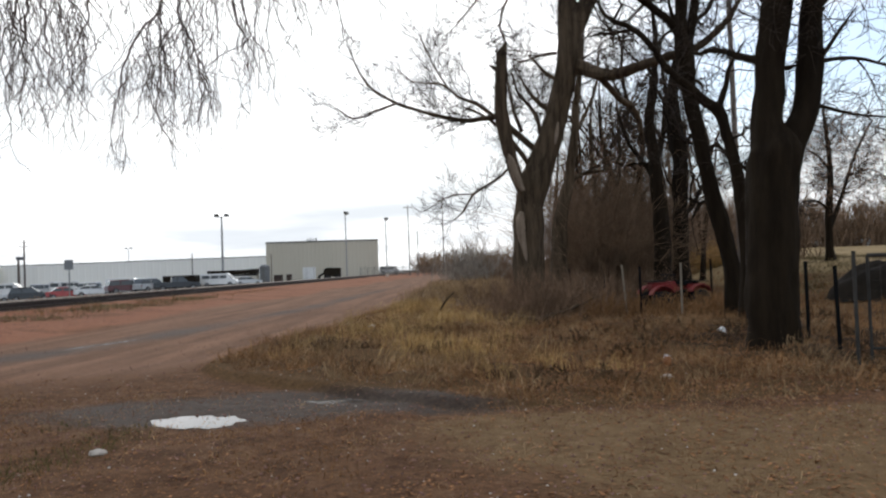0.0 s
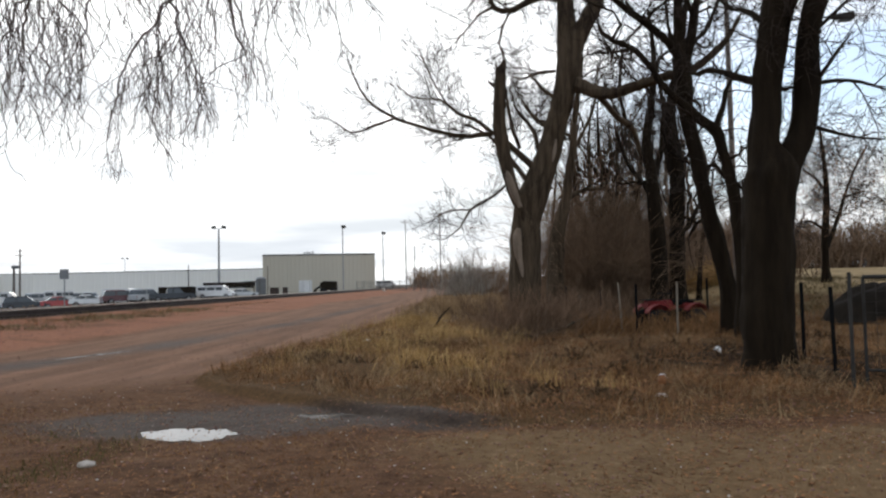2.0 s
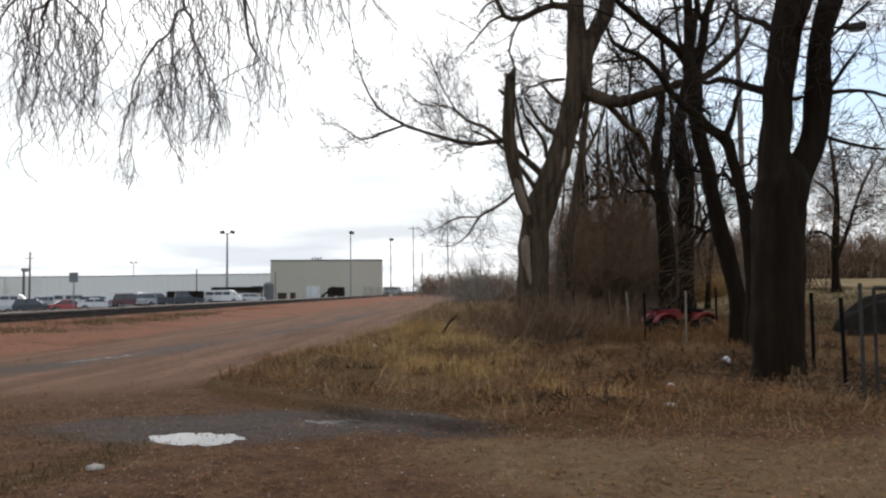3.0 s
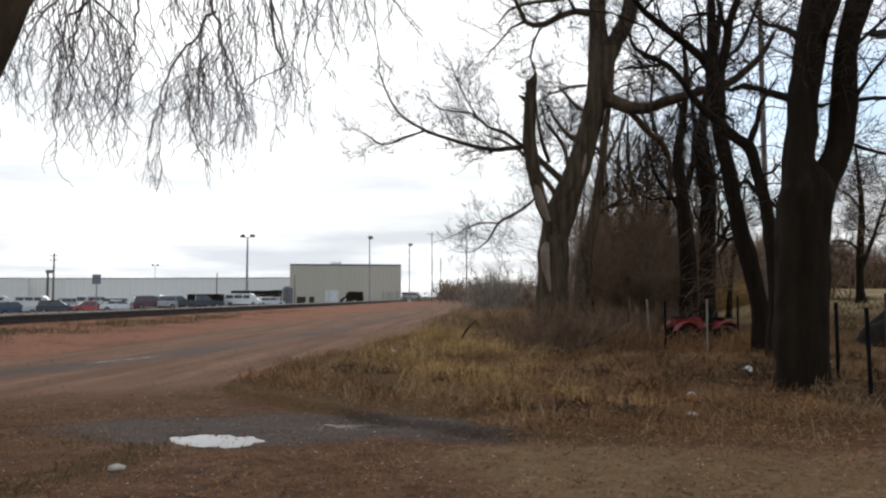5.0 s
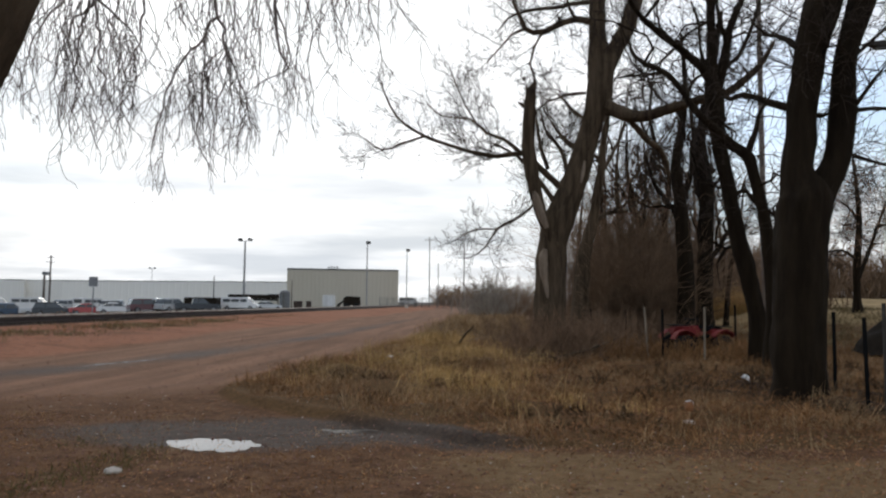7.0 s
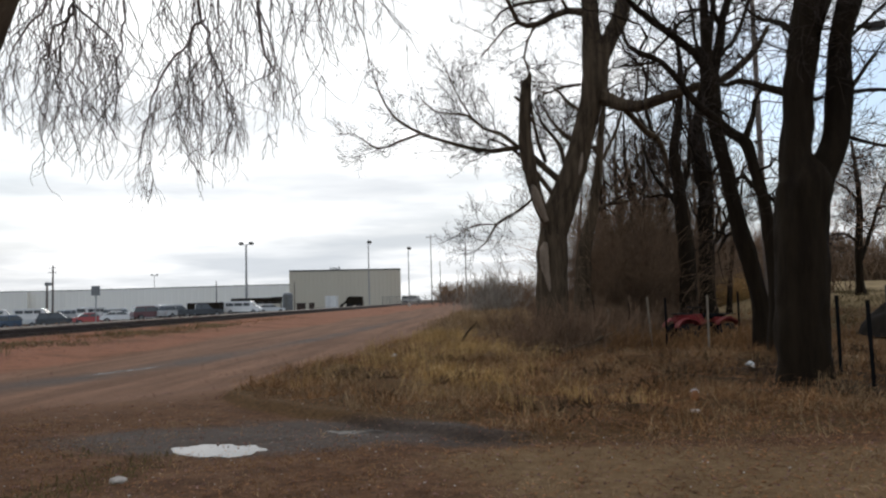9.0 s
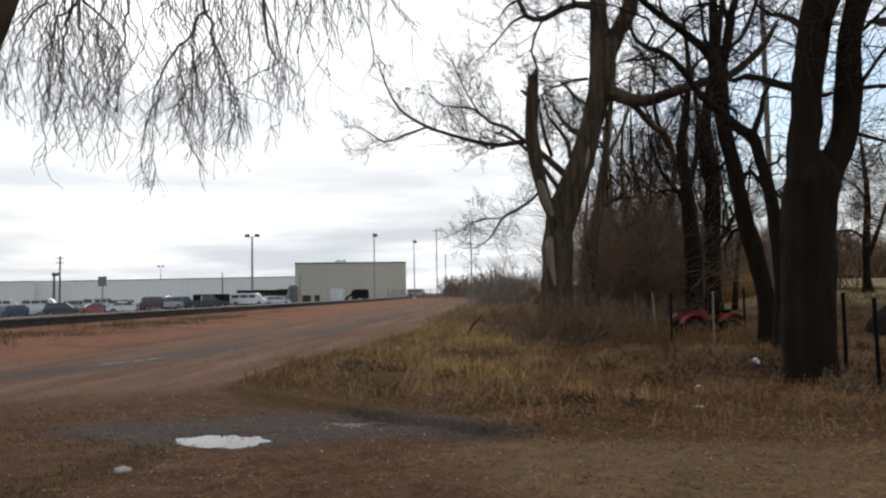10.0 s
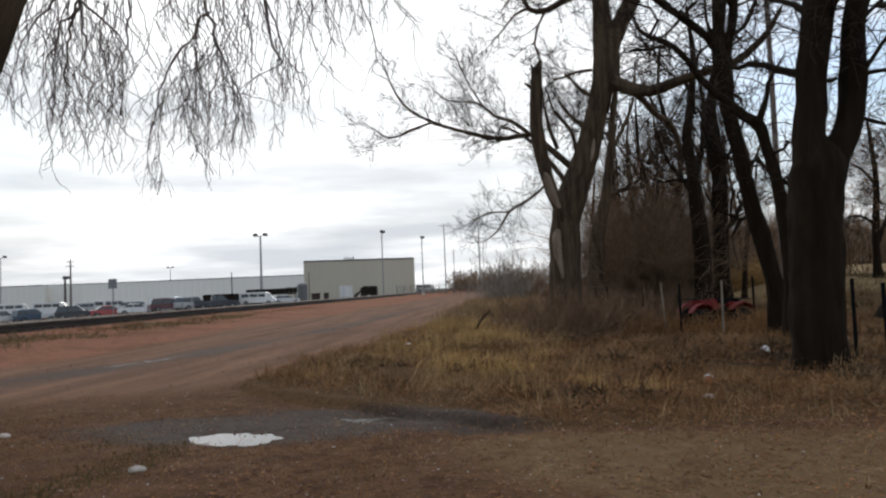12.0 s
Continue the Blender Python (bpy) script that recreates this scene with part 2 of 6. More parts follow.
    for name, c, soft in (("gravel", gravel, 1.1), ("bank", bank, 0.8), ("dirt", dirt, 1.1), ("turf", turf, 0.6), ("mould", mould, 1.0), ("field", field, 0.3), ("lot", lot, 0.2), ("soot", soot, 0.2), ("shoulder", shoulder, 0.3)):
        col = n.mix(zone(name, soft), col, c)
    w = zone("wet", 0.55)
    col = n.mix(n.math("MULTIPLY", w, 0.9), col, wet)
    col = n.mix(1.0, col, (1.0, 0.965, 0.92), "MULTIPLY")
    n.link(col, b.inputs["Base Color"])
    n.link(n.math("SUBTRACT", 0.95, n.math("MULTIPLY", w, 0.2)), b.inputs["Roughness"])
    n.link(n.math("ADD", 0.06, n.math("MULTIPLY", w, 0.03)), b.inputs["Specular IOR Level"])
    bp = n.add("ShaderNodeBump")
    bp.inputs["Strength"].default_value, bp.inputs["Distance"].default_value = 0.6, 0.04
    n.link(n.math("ADD", fine, n.math("MULTIPLY", grit, 0.4)), bp.inputs["Height"])
    n.link(bp.outputs[0], b.inputs["Normal"])
    return m


def water_material(name, rough, level, mud=0.0):
    m = bpy.data.materials.new(name)
    m.use_nodes = True
    n = Nodes(m.node_tree)
    out = n.add("ShaderNodeOutputMaterial")
    b = n.add("ShaderNodeBsdfPrincipled")
    n.link(b.outputs[0], out.inputs[0])
    b.inputs["Base Color"].default_value = (0.05, 0.04, 0.034, 1)
    b.inputs["IOR"].default_value = 1.33
    # silt breaks the mirror in patches
    silt = n.ramp(n.noise(n.add("ShaderNodeTexCoord").outputs["Object"], 2.6, 3, 0.6), 0.40, 0.62)
    n.link(n.math("ADD", rough, n.math("MULTIPLY", silt, mud)), b.inputs["Roughness"])
    n.link(n.math("SUBTRACT", level, n.math("MULTIPLY", silt, level * min(1.0, 1.6 * mud))), b.inputs["Specular IOR Level"])
    bp = n.add("ShaderNodeBump")
    bp.inputs["Strength"].default_value, bp.inputs["Distance"].default_value = 0.12, 0.004
    n.link(n.noise(n.add("ShaderNodeTexCoord").outputs["Object"], 9, 3), bp.inputs["Height"])
    n.link(bp.outputs[0], b.inputs["Normal"])
    return m


GROUND, WATER, WATER_DULL = ground_material(), water_material("clear_water", 0.04, 0.8), water_material("muddy_water", 0.25, 0.12, 0.5)

# ======== mesh helpers ========


def mesh_object(name, verts, faces, mat, parent=None, smooth=False):
    me = bpy.data.meshes.new(name)
    me.from_pydata(verts, [], faces)
    me.materials.append(mat)
    if smooth:
        me.polygons.foreach_set("use_smooth", [True] * len(me.polygons))
    me.update()
    ob = new(name, me)
    ob.parent = parent
    return ob


def part(name, bm, mat, parent, label=""):
    """One bmesh as one mesh object under a thing or a part."""
    me = bpy.data.meshes.new(name)
    bm.to_mesh(me)
    bm.free()
    me.materials.append(mat)
    ob = new(name, me)
    ob.parent = parent
    return tagged(ob, label) if label else ob


def thing(name, m, label, category, group="", kind=""):
    e = new(name)
    e.matrix_basis = m
    return tagged(e, label, category, group, kind)


def box(bm, x0, y0, z0, x1, y1, z1, bevel=0.0):
    r = bmesh.ops.create_cube(bm, size=1.0, matrix=Matrix.Translation(((x0 + x1) / 2, (y0 + y1) / 2, (z0 + z1) / 2)) @ Matrix.Diagonal((x1 - x0, y1 - y0, z1 - z0, 1)))
    if bevel:
        edges = list({e for v in r["verts"] for e in v.link_edges})
        bmesh.ops.bevel(bm, geom=edges, offset=bevel, segments=2, affect="EDGES")
    return bm


def rod(bm, a, b, r0, r1=None, n=8):
    a, b = Vector(a), Vector(b)
    turn = (b - a).to_track_quat("Z", "Y").to_matrix().to_4x4()
    bmesh.ops.create_cone(bm, cap_ends=True, segments=n, radius1=r0, radius2=r0 if r1 is None else r1, depth=(b - a).length, matrix=Matrix.Translation((a + b) / 2) @ turn)
    return bm


class Tubes:
    """Many tapered tubes gathered into one mesh."""

    def __init__(self):
        self.v, self.f = [], []

    def add(self, pts, radii, n=3, knobs=0.0, rng=random, flared=False):
        start = len(self.v)
        run, seed_ = 0.0, pts[0].x * 3.7
        last = len(pts) - 1
        side = None
        for i, p in enumerate(pts):
            d = (pts[min(i + 1, last)] - pts[max(i - 1, 0)])
            if side is None:
                side = d.cross(Vector((0.31, 0.87, 0.38)))
                if side.length < 1e-6:
                    side = d.cross(Vector((1, 0, 0)))
            other = d.cross(side)
            if other.length < 1e-9:
                other = Vector((0, 0, 1))
            other.normalize()
            side = other.cross(d).normalized()
            if i:
                run += (p - pts[i - 1]).length
            for k in range(n):
                a = 2 * math.pi * k / n
                if n >= 20:
                    ridge = noise.noise(Vector((3.2 * math.cos(a) + seed_, 3.2 * math.sin(a), run * 1.3))) * 0.16 + noise.noise(Vector((8 * math.cos(a), 8 * math.sin(a) + seed_, run * 2.5))) * 0.10
                    flare = 0.28 * math.exp(-run / 0.3) * math.sin(5 * a + seed_) if flared else 0.0
                    r = radii[i] * (1 + ridge + flare)
                else:
                    r = radii[i] * (1 + knobs * (rng.random() - 0.5))
                self.v.append(p + side * (r * math.cos(a)) + other * (r * math.sin(a)))
        for i in range(last):
            for k in range(n):
                a, b = start + i * n + k, start + i * n + (k + 1) % n
                self.f.append((a, b, b + n, a + n))
        self.f.append(tuple(range(start + last * n, start + last * n + n)))

    def make(self, name, mat, parent=None, smooth=True, origin=None):
        if origin is not None:
            self.v = [p - origin for p in self.v]
        return mesh_object(name, self.v, self.f, mat, parent, smooth)


def spline(ctrl, step):
    """Catmull-Rom points and radii through (x, y, z, r) rows."""
    c = [Vector(p) for p in ctrl]
    c = [c[0] * 2 - c[1]] + c + [c[-1] * 2 - c[-2]]
    pts, rad = [], []
    for i in range(1, len(c) - 2):
        p0, p1, p2, p3 = c[i - 1], c[i], c[i + 1], c[i + 2]
        k = max(1, int((p2 - p1).to_3d().length / step))
        for j in range(k):
            t = j / k
            q = 0.5 * (2 * p1 + (p2 - p0) * t + (2 * p0 - 5 * p1 + 4 * p2 - p3) * t * t + (3 * p1 - p0 - 3 * p2 + p3) * t ** 3)
            pts.append(q.to_3d())
            rad.append(max(q[3], 0.003))
    pts.append(c[-2].to_3d())
    rad.append(max(c[-2][3] * 0.3, 0.003))
    return pts, rad


def wander(rng, start, way, length, r0, r1, bend=0.25, pull=(0, 0, 0), step=0.25):
    """A crooked branch from start."""
    k = max(2, int(length / step))
    p, d, pull = Vector(start), Vector(way).normalized(), Vector(pull)
    pts, rad = [p.copy()], [r0]
    for i in range(k):
        d = (d + Vector((rng.gauss(0, bend), rng.gauss(0, bend), rng.gauss(0, bend))) + pull).normalized()
        p = p + d * (length / k)
        pts.append(p.copy())
        rad.append(r0 + (r1 - r0) * (i + 1) / k)
    return pts, rad


def twigs(tubes, rng, pts, rad, depth, every, length, spread=0.9, pull=(0, 0, 0.05), start=0.2, shrink=0.55, thin=0.45, tip=0.004, bend=0.13, girth=0.010):
    """Side branches along a limb, and on them smaller ones."""
    total = sum((pts[i + 1] - pts[i]).length for i in range(len(pts) - 1))
    count = max(1, int(total * (1 - start) / every))
    for _ in range(count):
        u = start + (1 - start) * rng.random()
        i = min(int(u * (len(pts) - 1)), len(pts) - 2)
        a = pts[i].lerp(pts[i + 1], rng.random())
        along = (pts[i + 1] - pts[i]).normalized()
        off = Vector((rng.gauss(0, 1), rng.gauss(0, 1), rng.gauss(0, 1)))
        off = (off - along * off.dot(along)).normalized()
        way = along * (1.0 - 0.5 * spread) + off * spread
        ln = length * (0.5 + rng.random()) * (1.15 - 0.6 * u)
        r = max(min(rad[i] * thin, girth * ln), tip)
        q, s = wander(rng, a, way, ln, r, tip * 0.8, bend, pull, ln / (5 if depth > 2 else 4 if depth > 1 else 3))
        tubes.add(q, s, 4 if r > 0.03 else 3)
        if depth > 1:
            twigs(tubes, rng, q, s, depth - 1, every * 0.9, ln * shrink, spread, pull, 0.15, shrink, 0.6, tip, bend, girth)


def tree(name, limbs, label, mat, seed, twig=None, group="", knobs=0.12, step=0.22, boughs=0):
    """A tree: the first limb is the trunk. twig: settings of the small branches on each limb but the trunk."""
    rng = random.Random(seed)
    base = Vector(limbs[0][0][:3])
    t = thing(name, Matrix.Translation(base), label, "tree", group)
    small = Tubes()
    limbs = list(limbs)
    for _ in range(boughs):
        # crooked boughs of middling size that fork off the given limbs
        ctrl = rng.choice(limbs)
        i = rng.randrange(len(ctrl) // 3 if ctrl is not limbs[0] else len(ctrl) // 2, len(ctrl) - 1)
        r = min(0.55 * ctrl[i][3], 0.06) + 0.008
        way = (rng.gauss(0, 1), rng.gauss(0, 0.8), 0.35 + 0.6 * rng.random())
        pts, rad = wander(rng, ctrl[i][:3], way, 1.4 + 2.2 * rng.random(), r, r * 0.25, 0.42, (0, 0, 0.12), 0.42)
        limbs.append([(*p, q) for p, q in zip(pts, rad)])
    for i, ctrl in enumerate(limbs):
        pts, rad = spline(ctrl, min(step, 0.10) if rad_of(ctrl) > 0.2 else 0.3)
        one = Tubes()
        one.add(pts, rad, 30 if rad_of(ctrl) > 0.2 else 10 if rad_of(ctrl) > 0.1 else 6, knobs, rng, i == 0)
        one.make("trunk" if i == 0 else "limb", mat, t, True, base)
        if twig:
            settings = dict(twig)
            if i == 0:
                settings["start"] = max(0.55, settings.get("start", 0.2))
            twigs(small, rng, pts, rad, **settings)
    if small.v:
        tagged(small.make("crown", TWIG, t, False, base), kind="stuff")
    return t


def rad_of(ctrl):
    return max(p[3] for p in ctrl)


# ======== ground ========


def smooth(a, b, x):
    t = np.clip((x - a) / (b - a), 0, 1)
    return t * t * (3 - 2 * t)


def road_edge(y):
    """X of the right edge of the gravel, by Y."""
    return np.interp(y, [-40, 9, 11, 14.8, 18.2, 21, 36, 60, 116, 700, 1500], [-9, -7.5, -5.2, -4.9, -4.8, -4.1, -3.8, -4.2, -4.1, -9.9, -18])


def turf_edge(x):
    """Y where the rough grass begins, by X."""
    return np.interp(x, [-5.2, -4.6, -3.7, -2.3, -1.5, -0.4, 0.5, 3, 6, 12], [14, 12.2, 10.9, 9.9, 9.35, 8.4, 8.2, 8.6, 8.8, 8.0])


def on_turf(x, y):
    under = 1 - 0.6 * np.exp(-(((x - 3.6) / 3.2) ** 2 + ((y - 22.0) / 3.6) ** 2) ** 2)
    under = under - 0.5 * np.exp(-(((x - 5.6) / 2.6) ** 2 + ((y - 14.2) / 3.2) ** 2) ** 2)
    return under * smooth(-0.2, 0.5, x - road_edge(y)) * smooth(0.0, 0.9, y - turf_edge(x))


TRACK_X = -20.0          # middle of the near rail


def height(x, y):
    """The lie of the land: a low railway bank to the left, a lot beyond it, soft bumps elsewhere."""
    x, y = np.asarray(x, float), np.asarray(y, float)
    z = 0.34 * smooth(-11.0, -17.6, x) + 0.20 * smooth(-18.0, -18.9, x) - 0.52 * smooth(-23.2, -27.0, x)
    z = z + 0.27 * smooth(-22.3, -23.2, x) * smooth(-27.5, -25.5, x)
    z = z - 0.80 * smooth(-38, -62, x) * smooth(20, 40, y) * (1 - 0.6 * smooth(98, 110, y))
    rough = 0.02 * np.sin(x * 1.7 + 0.4 * y) * np.cos(y * 1.3 - 0.5 * x) + 0.012 * np.sin(3.1 * x - 2.3 * y)
    calm = 1 - 0.75 * np.exp(-(((x + 2.6) / 2.2) ** 2 + ((y - 8.8) / 1.3) ** 2))
    z = z + rough * calm * smooth(-9, -7, x) * smooth(200, 60, y)
    lumps = 0.075 * np.sin(2.3 * x + 1.1 * np.sin(1.9 * y)) * np.sin(2.9 * y + 0.8 * np.sin(2.7 * x))
    z = z + lumps * smooth(-0.5, 1.5, x - road_edge(y)) * smooth(0.2, 1.5, y - turf_edge(x)) * smooth(60, 30, y)
    z = z + 0.11 * smooth(-0.1, 0.35, x - road_edge(y)) * smooth(0.02, 0.26, y - turf_edge(x)) * smooth(0.5, -1.5, x - 1.0) * smooth(40, 25, y)
    z = z + 0.10 * smooth(0.0, 3.0, x) * smooth(10.0, 14.0, y) * smooth(60, 40, y)
    z = z + 1.25 * smooth(22, 42, y) * smooth(9, 15, x) + 1.3 * smooth(45, 105, y) * smooth(9, 22, x)
    z = z + 0.010 * np.sin(8.3 * x + 2.1 * np.sin(6.1 * y)) * np.sin(9.7 * y + 1.7 * np.sin(5.3 * x)) * np.exp(-(((x + 2.6) / 2.2) ** 2 + ((y - 8.8) / 1.3) ** 2))
    # hollows that hold the puddles
    for px, py, rx, ry, d in ((-3.27, 8.27, 0.64, 0.40, 0.05), (-1.4, 9.30, 1.05, 0.34, 0.05)):
        z = z - d * np.exp(-(((x - px) / rx) ** 2 + ((y - py) / ry) ** 2))
    return z


def gz(x, y):
    return float(height(x, y))


def build_ground():
    xs = np.concatenate([-np.geomspace(2200, 42, 26), np.arange(-40, -25.2, 1.0), np.arange(-25, -12, 0.4), np.arange(-12, -4.6, 0.16), np.arange(-4.6, -0.4, 0.05), np.arange(-0.4, 9, 0.16), np.arange(9, 40, 0.9), np.geomspace(41, 2200, 24)])
    ys = np.concatenate([[-200, -80, -30, -12, -4, 0], np.arange(2, 7.4, 0.16), np.arange(7.4, 10.2, 0.05), np.arange(10.2, 26, 0.16), np.arange(26, 60, 0.6), np.geomspace(61, 4500, 46)])
    gx, gy = np.meshgrid(xs, ys)
    z = height(gx, gy)
    nx, ny = len(xs), len(ys)
    verts = np.stack([gx.ravel(), gy.ravel(), z.ravel()], 1)
    i = np.arange(nx * ny).reshape(ny, nx)
    faces = np.stack([i[:-1, :-1].ravel(), i[:-1, 1:].ravel(), i[1:, 1:].ravel(), i[1:, :-1].ravel()], 1)
    ob = mesh_object("ground", verts.tolist(), faces.tolist(), GROUND, None, True)
    edge = road_edge(gy)
    gravel = smooth(0.9, -0.9, gx - edge) * smooth(8.5, 15.0, gy + 0.3 * (-gx - 7))
    bank = smooth(-11.5, -14.0, gx + 0.5 * np.sin(gy * 0.21)) * smooth(-23.5, -23, gx)
    # mask of litter and painted tree shade: round the leaning tree, then the twin-stemmed one
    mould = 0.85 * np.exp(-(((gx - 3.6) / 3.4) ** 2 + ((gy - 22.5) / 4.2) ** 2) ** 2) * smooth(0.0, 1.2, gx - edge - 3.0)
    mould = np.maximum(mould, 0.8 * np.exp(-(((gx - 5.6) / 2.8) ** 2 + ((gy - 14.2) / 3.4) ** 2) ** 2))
    # narrow band along the near rail that takes the painted shadow
    soot = smooth(-18.85, -19.05, gx) * smooth(-20.6, -20.3, gx)
    shoulder = smooth(-22.3, -22.8, gx) * smooth(-28.0, -26.5, gx)
    lot = smooth(-25.0, -26.0, gx)
    turf = smooth(-0.35, 0.35, gx - edge) * smooth(-0.3, 0.3, gy - turf_edge(gx)) * smooth(90, 60, gy)
    field = np.maximum(smooth(31, 35, gy) * smooth(9, 13, gx), smooth(140, 200, gy) * smooth(-2, 3, gx - edge))
    dirt = smooth(-1.6, 1.2, gx - 0.9 * (6.4 - gy)) * smooth(8.6, 7.4, gy) * smooth(-2.2, 0.4, gx)
    # wheel track along the road, and the wet hollow
    centre = np.interp(gy, [5, 14.3, 19.5, 33, 80, 400], [-11.3, -10.4, -9.0, -7.8, -7.4, -9])
    width = np.interp(gy, [5, 15, 40], [1.7, 1.35, 0.8])
    wheel = np.exp(-((gx - centre) / width) ** 2) * (0.64 + 0.12 * np.sin(0.9 * gy + 1.3 * np.sin(0.37 * gy))) * smooth(120, 40, gy)
    pool = np.exp(-(((gx + 3.2) / 2.5) ** 2 + ((gy - 8.8) / 1.05) ** 2) ** 2)
    pool = np.maximum(pool, np.exp(-(((gx + 1.6) / 2.1) ** 2 + ((gy - 9.1 + 0.42 * (gx + 1.6)) / 0.65) ** 2) ** 2))
    wet = np.maximum(wheel, 0.95 * pool)
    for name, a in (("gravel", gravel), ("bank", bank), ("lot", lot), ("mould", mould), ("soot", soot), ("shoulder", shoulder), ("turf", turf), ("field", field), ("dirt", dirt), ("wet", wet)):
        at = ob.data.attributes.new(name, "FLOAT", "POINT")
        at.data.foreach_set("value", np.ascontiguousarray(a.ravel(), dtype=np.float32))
    return tagged(ob, "brown earth yard with red gravel road and dead grass", "ground", kind="structure")


build_ground()


def puddle(cx, cy, rx, ry, turn, seed, z, label, mat):
    """A thin irregular sheet of standing water."""
    rng = random.Random(seed)
    ph = [rng.random() * 6.28 for _ in range(6)]
    ring = []
    for k in range(96):
        a = 2 * math.pi * k / 96
        r = 1 + 0.16 * math.sin(2 * a + ph[0]) + 0.11 * math.sin(3 * a + ph[1]) + 0.07 * math.sin(7 * a + ph[2]) + 0.05 * math.sin(13 * a + ph[3])
        x, y = rx * r * math.cos(a), ry * r * math.sin(a)
        ring.append((x * math.cos(turn) - y * math.sin(turn), x * math.sin(turn) + y * math.cos(turn), 0))
    ob = mesh_object("puddle", [(0, 0, 0)] + ring, [(0, k + 1, (k + 1) % 96 + 1) for k in range(96)], mat)
    ob.location = (cx, cy, z)
    return tagged(ob, label, "puddle", kind="structure")


puddle(-3.27, 8.27, 0.80, 0.55, 0.15, 3, -0.027, "shallow puddle reflecting the white sky on brown earth", WATER)
puddle(-1.6, 9.38, 1.2, 0.42, -0.42, 5, -0.030, "narrow dark puddle along the edge of the grass", WATER_DULL)
puddle(-9.45, 18.3, 0.10, 1.5, -0.36, 8, 0.003, "long puddle in a wheel track of the gravel road", WATER_DULL)

# ======== railway ========


def railway():
    t = thing("railway_track", pose(0, 0, 0), "rusty rails on dark timber ties, ballast darkened as rail shadow", "railway track", kind="structure")
    for x in (TRACK_X, TRACK_X - 1.435):
        ys = [-60, 0, 30, 60, 120, 300, 900]
        profile = [(-0.07, 0), (0.07, 0), (0.07, 0.02), (0.012, 0.035), (0.012, 0.13), (0.036, 0.14), (0.036, 0.175), (-0.036, 0.175), (-0.036, 0.14), (-0.012, 0.13), (-0.012, 0.035), (-0.07, 0.02)]
        n = len(profile)
        v = [(x + px, y, 0.60 + pz) for y in ys for px, pz in profile]
        f = [(i * n + k, i * n + (k + 1) % n, (i + 1) * n + (k + 1) % n, (i + 1) * n + k) for i in range(len(ys) - 1) for k in range(n)]
        mesh_object("rail", v, f, STEEL_RUST, t)
    bm = box(bmesh.new(), -1.3, -0.115, -0.09, 1.3, 0.115, 0.09, 0.012)
    me = bpy.data.meshes.new("tie")
    bm.to_mesh(me)
    bm.free()
    me.materials.append(TIE_WOOD)
    rng = random.Random(4)
    for k in range(220):
        ob = new("tie", me)
        ob.parent = t
        ob.matrix_basis = pose(TRACK_X - 0.72 + rng.gauss(0, 0.03), 12 + k * 0.55, 0.515, 0, 0, rng.gauss(0, 1))


railway()

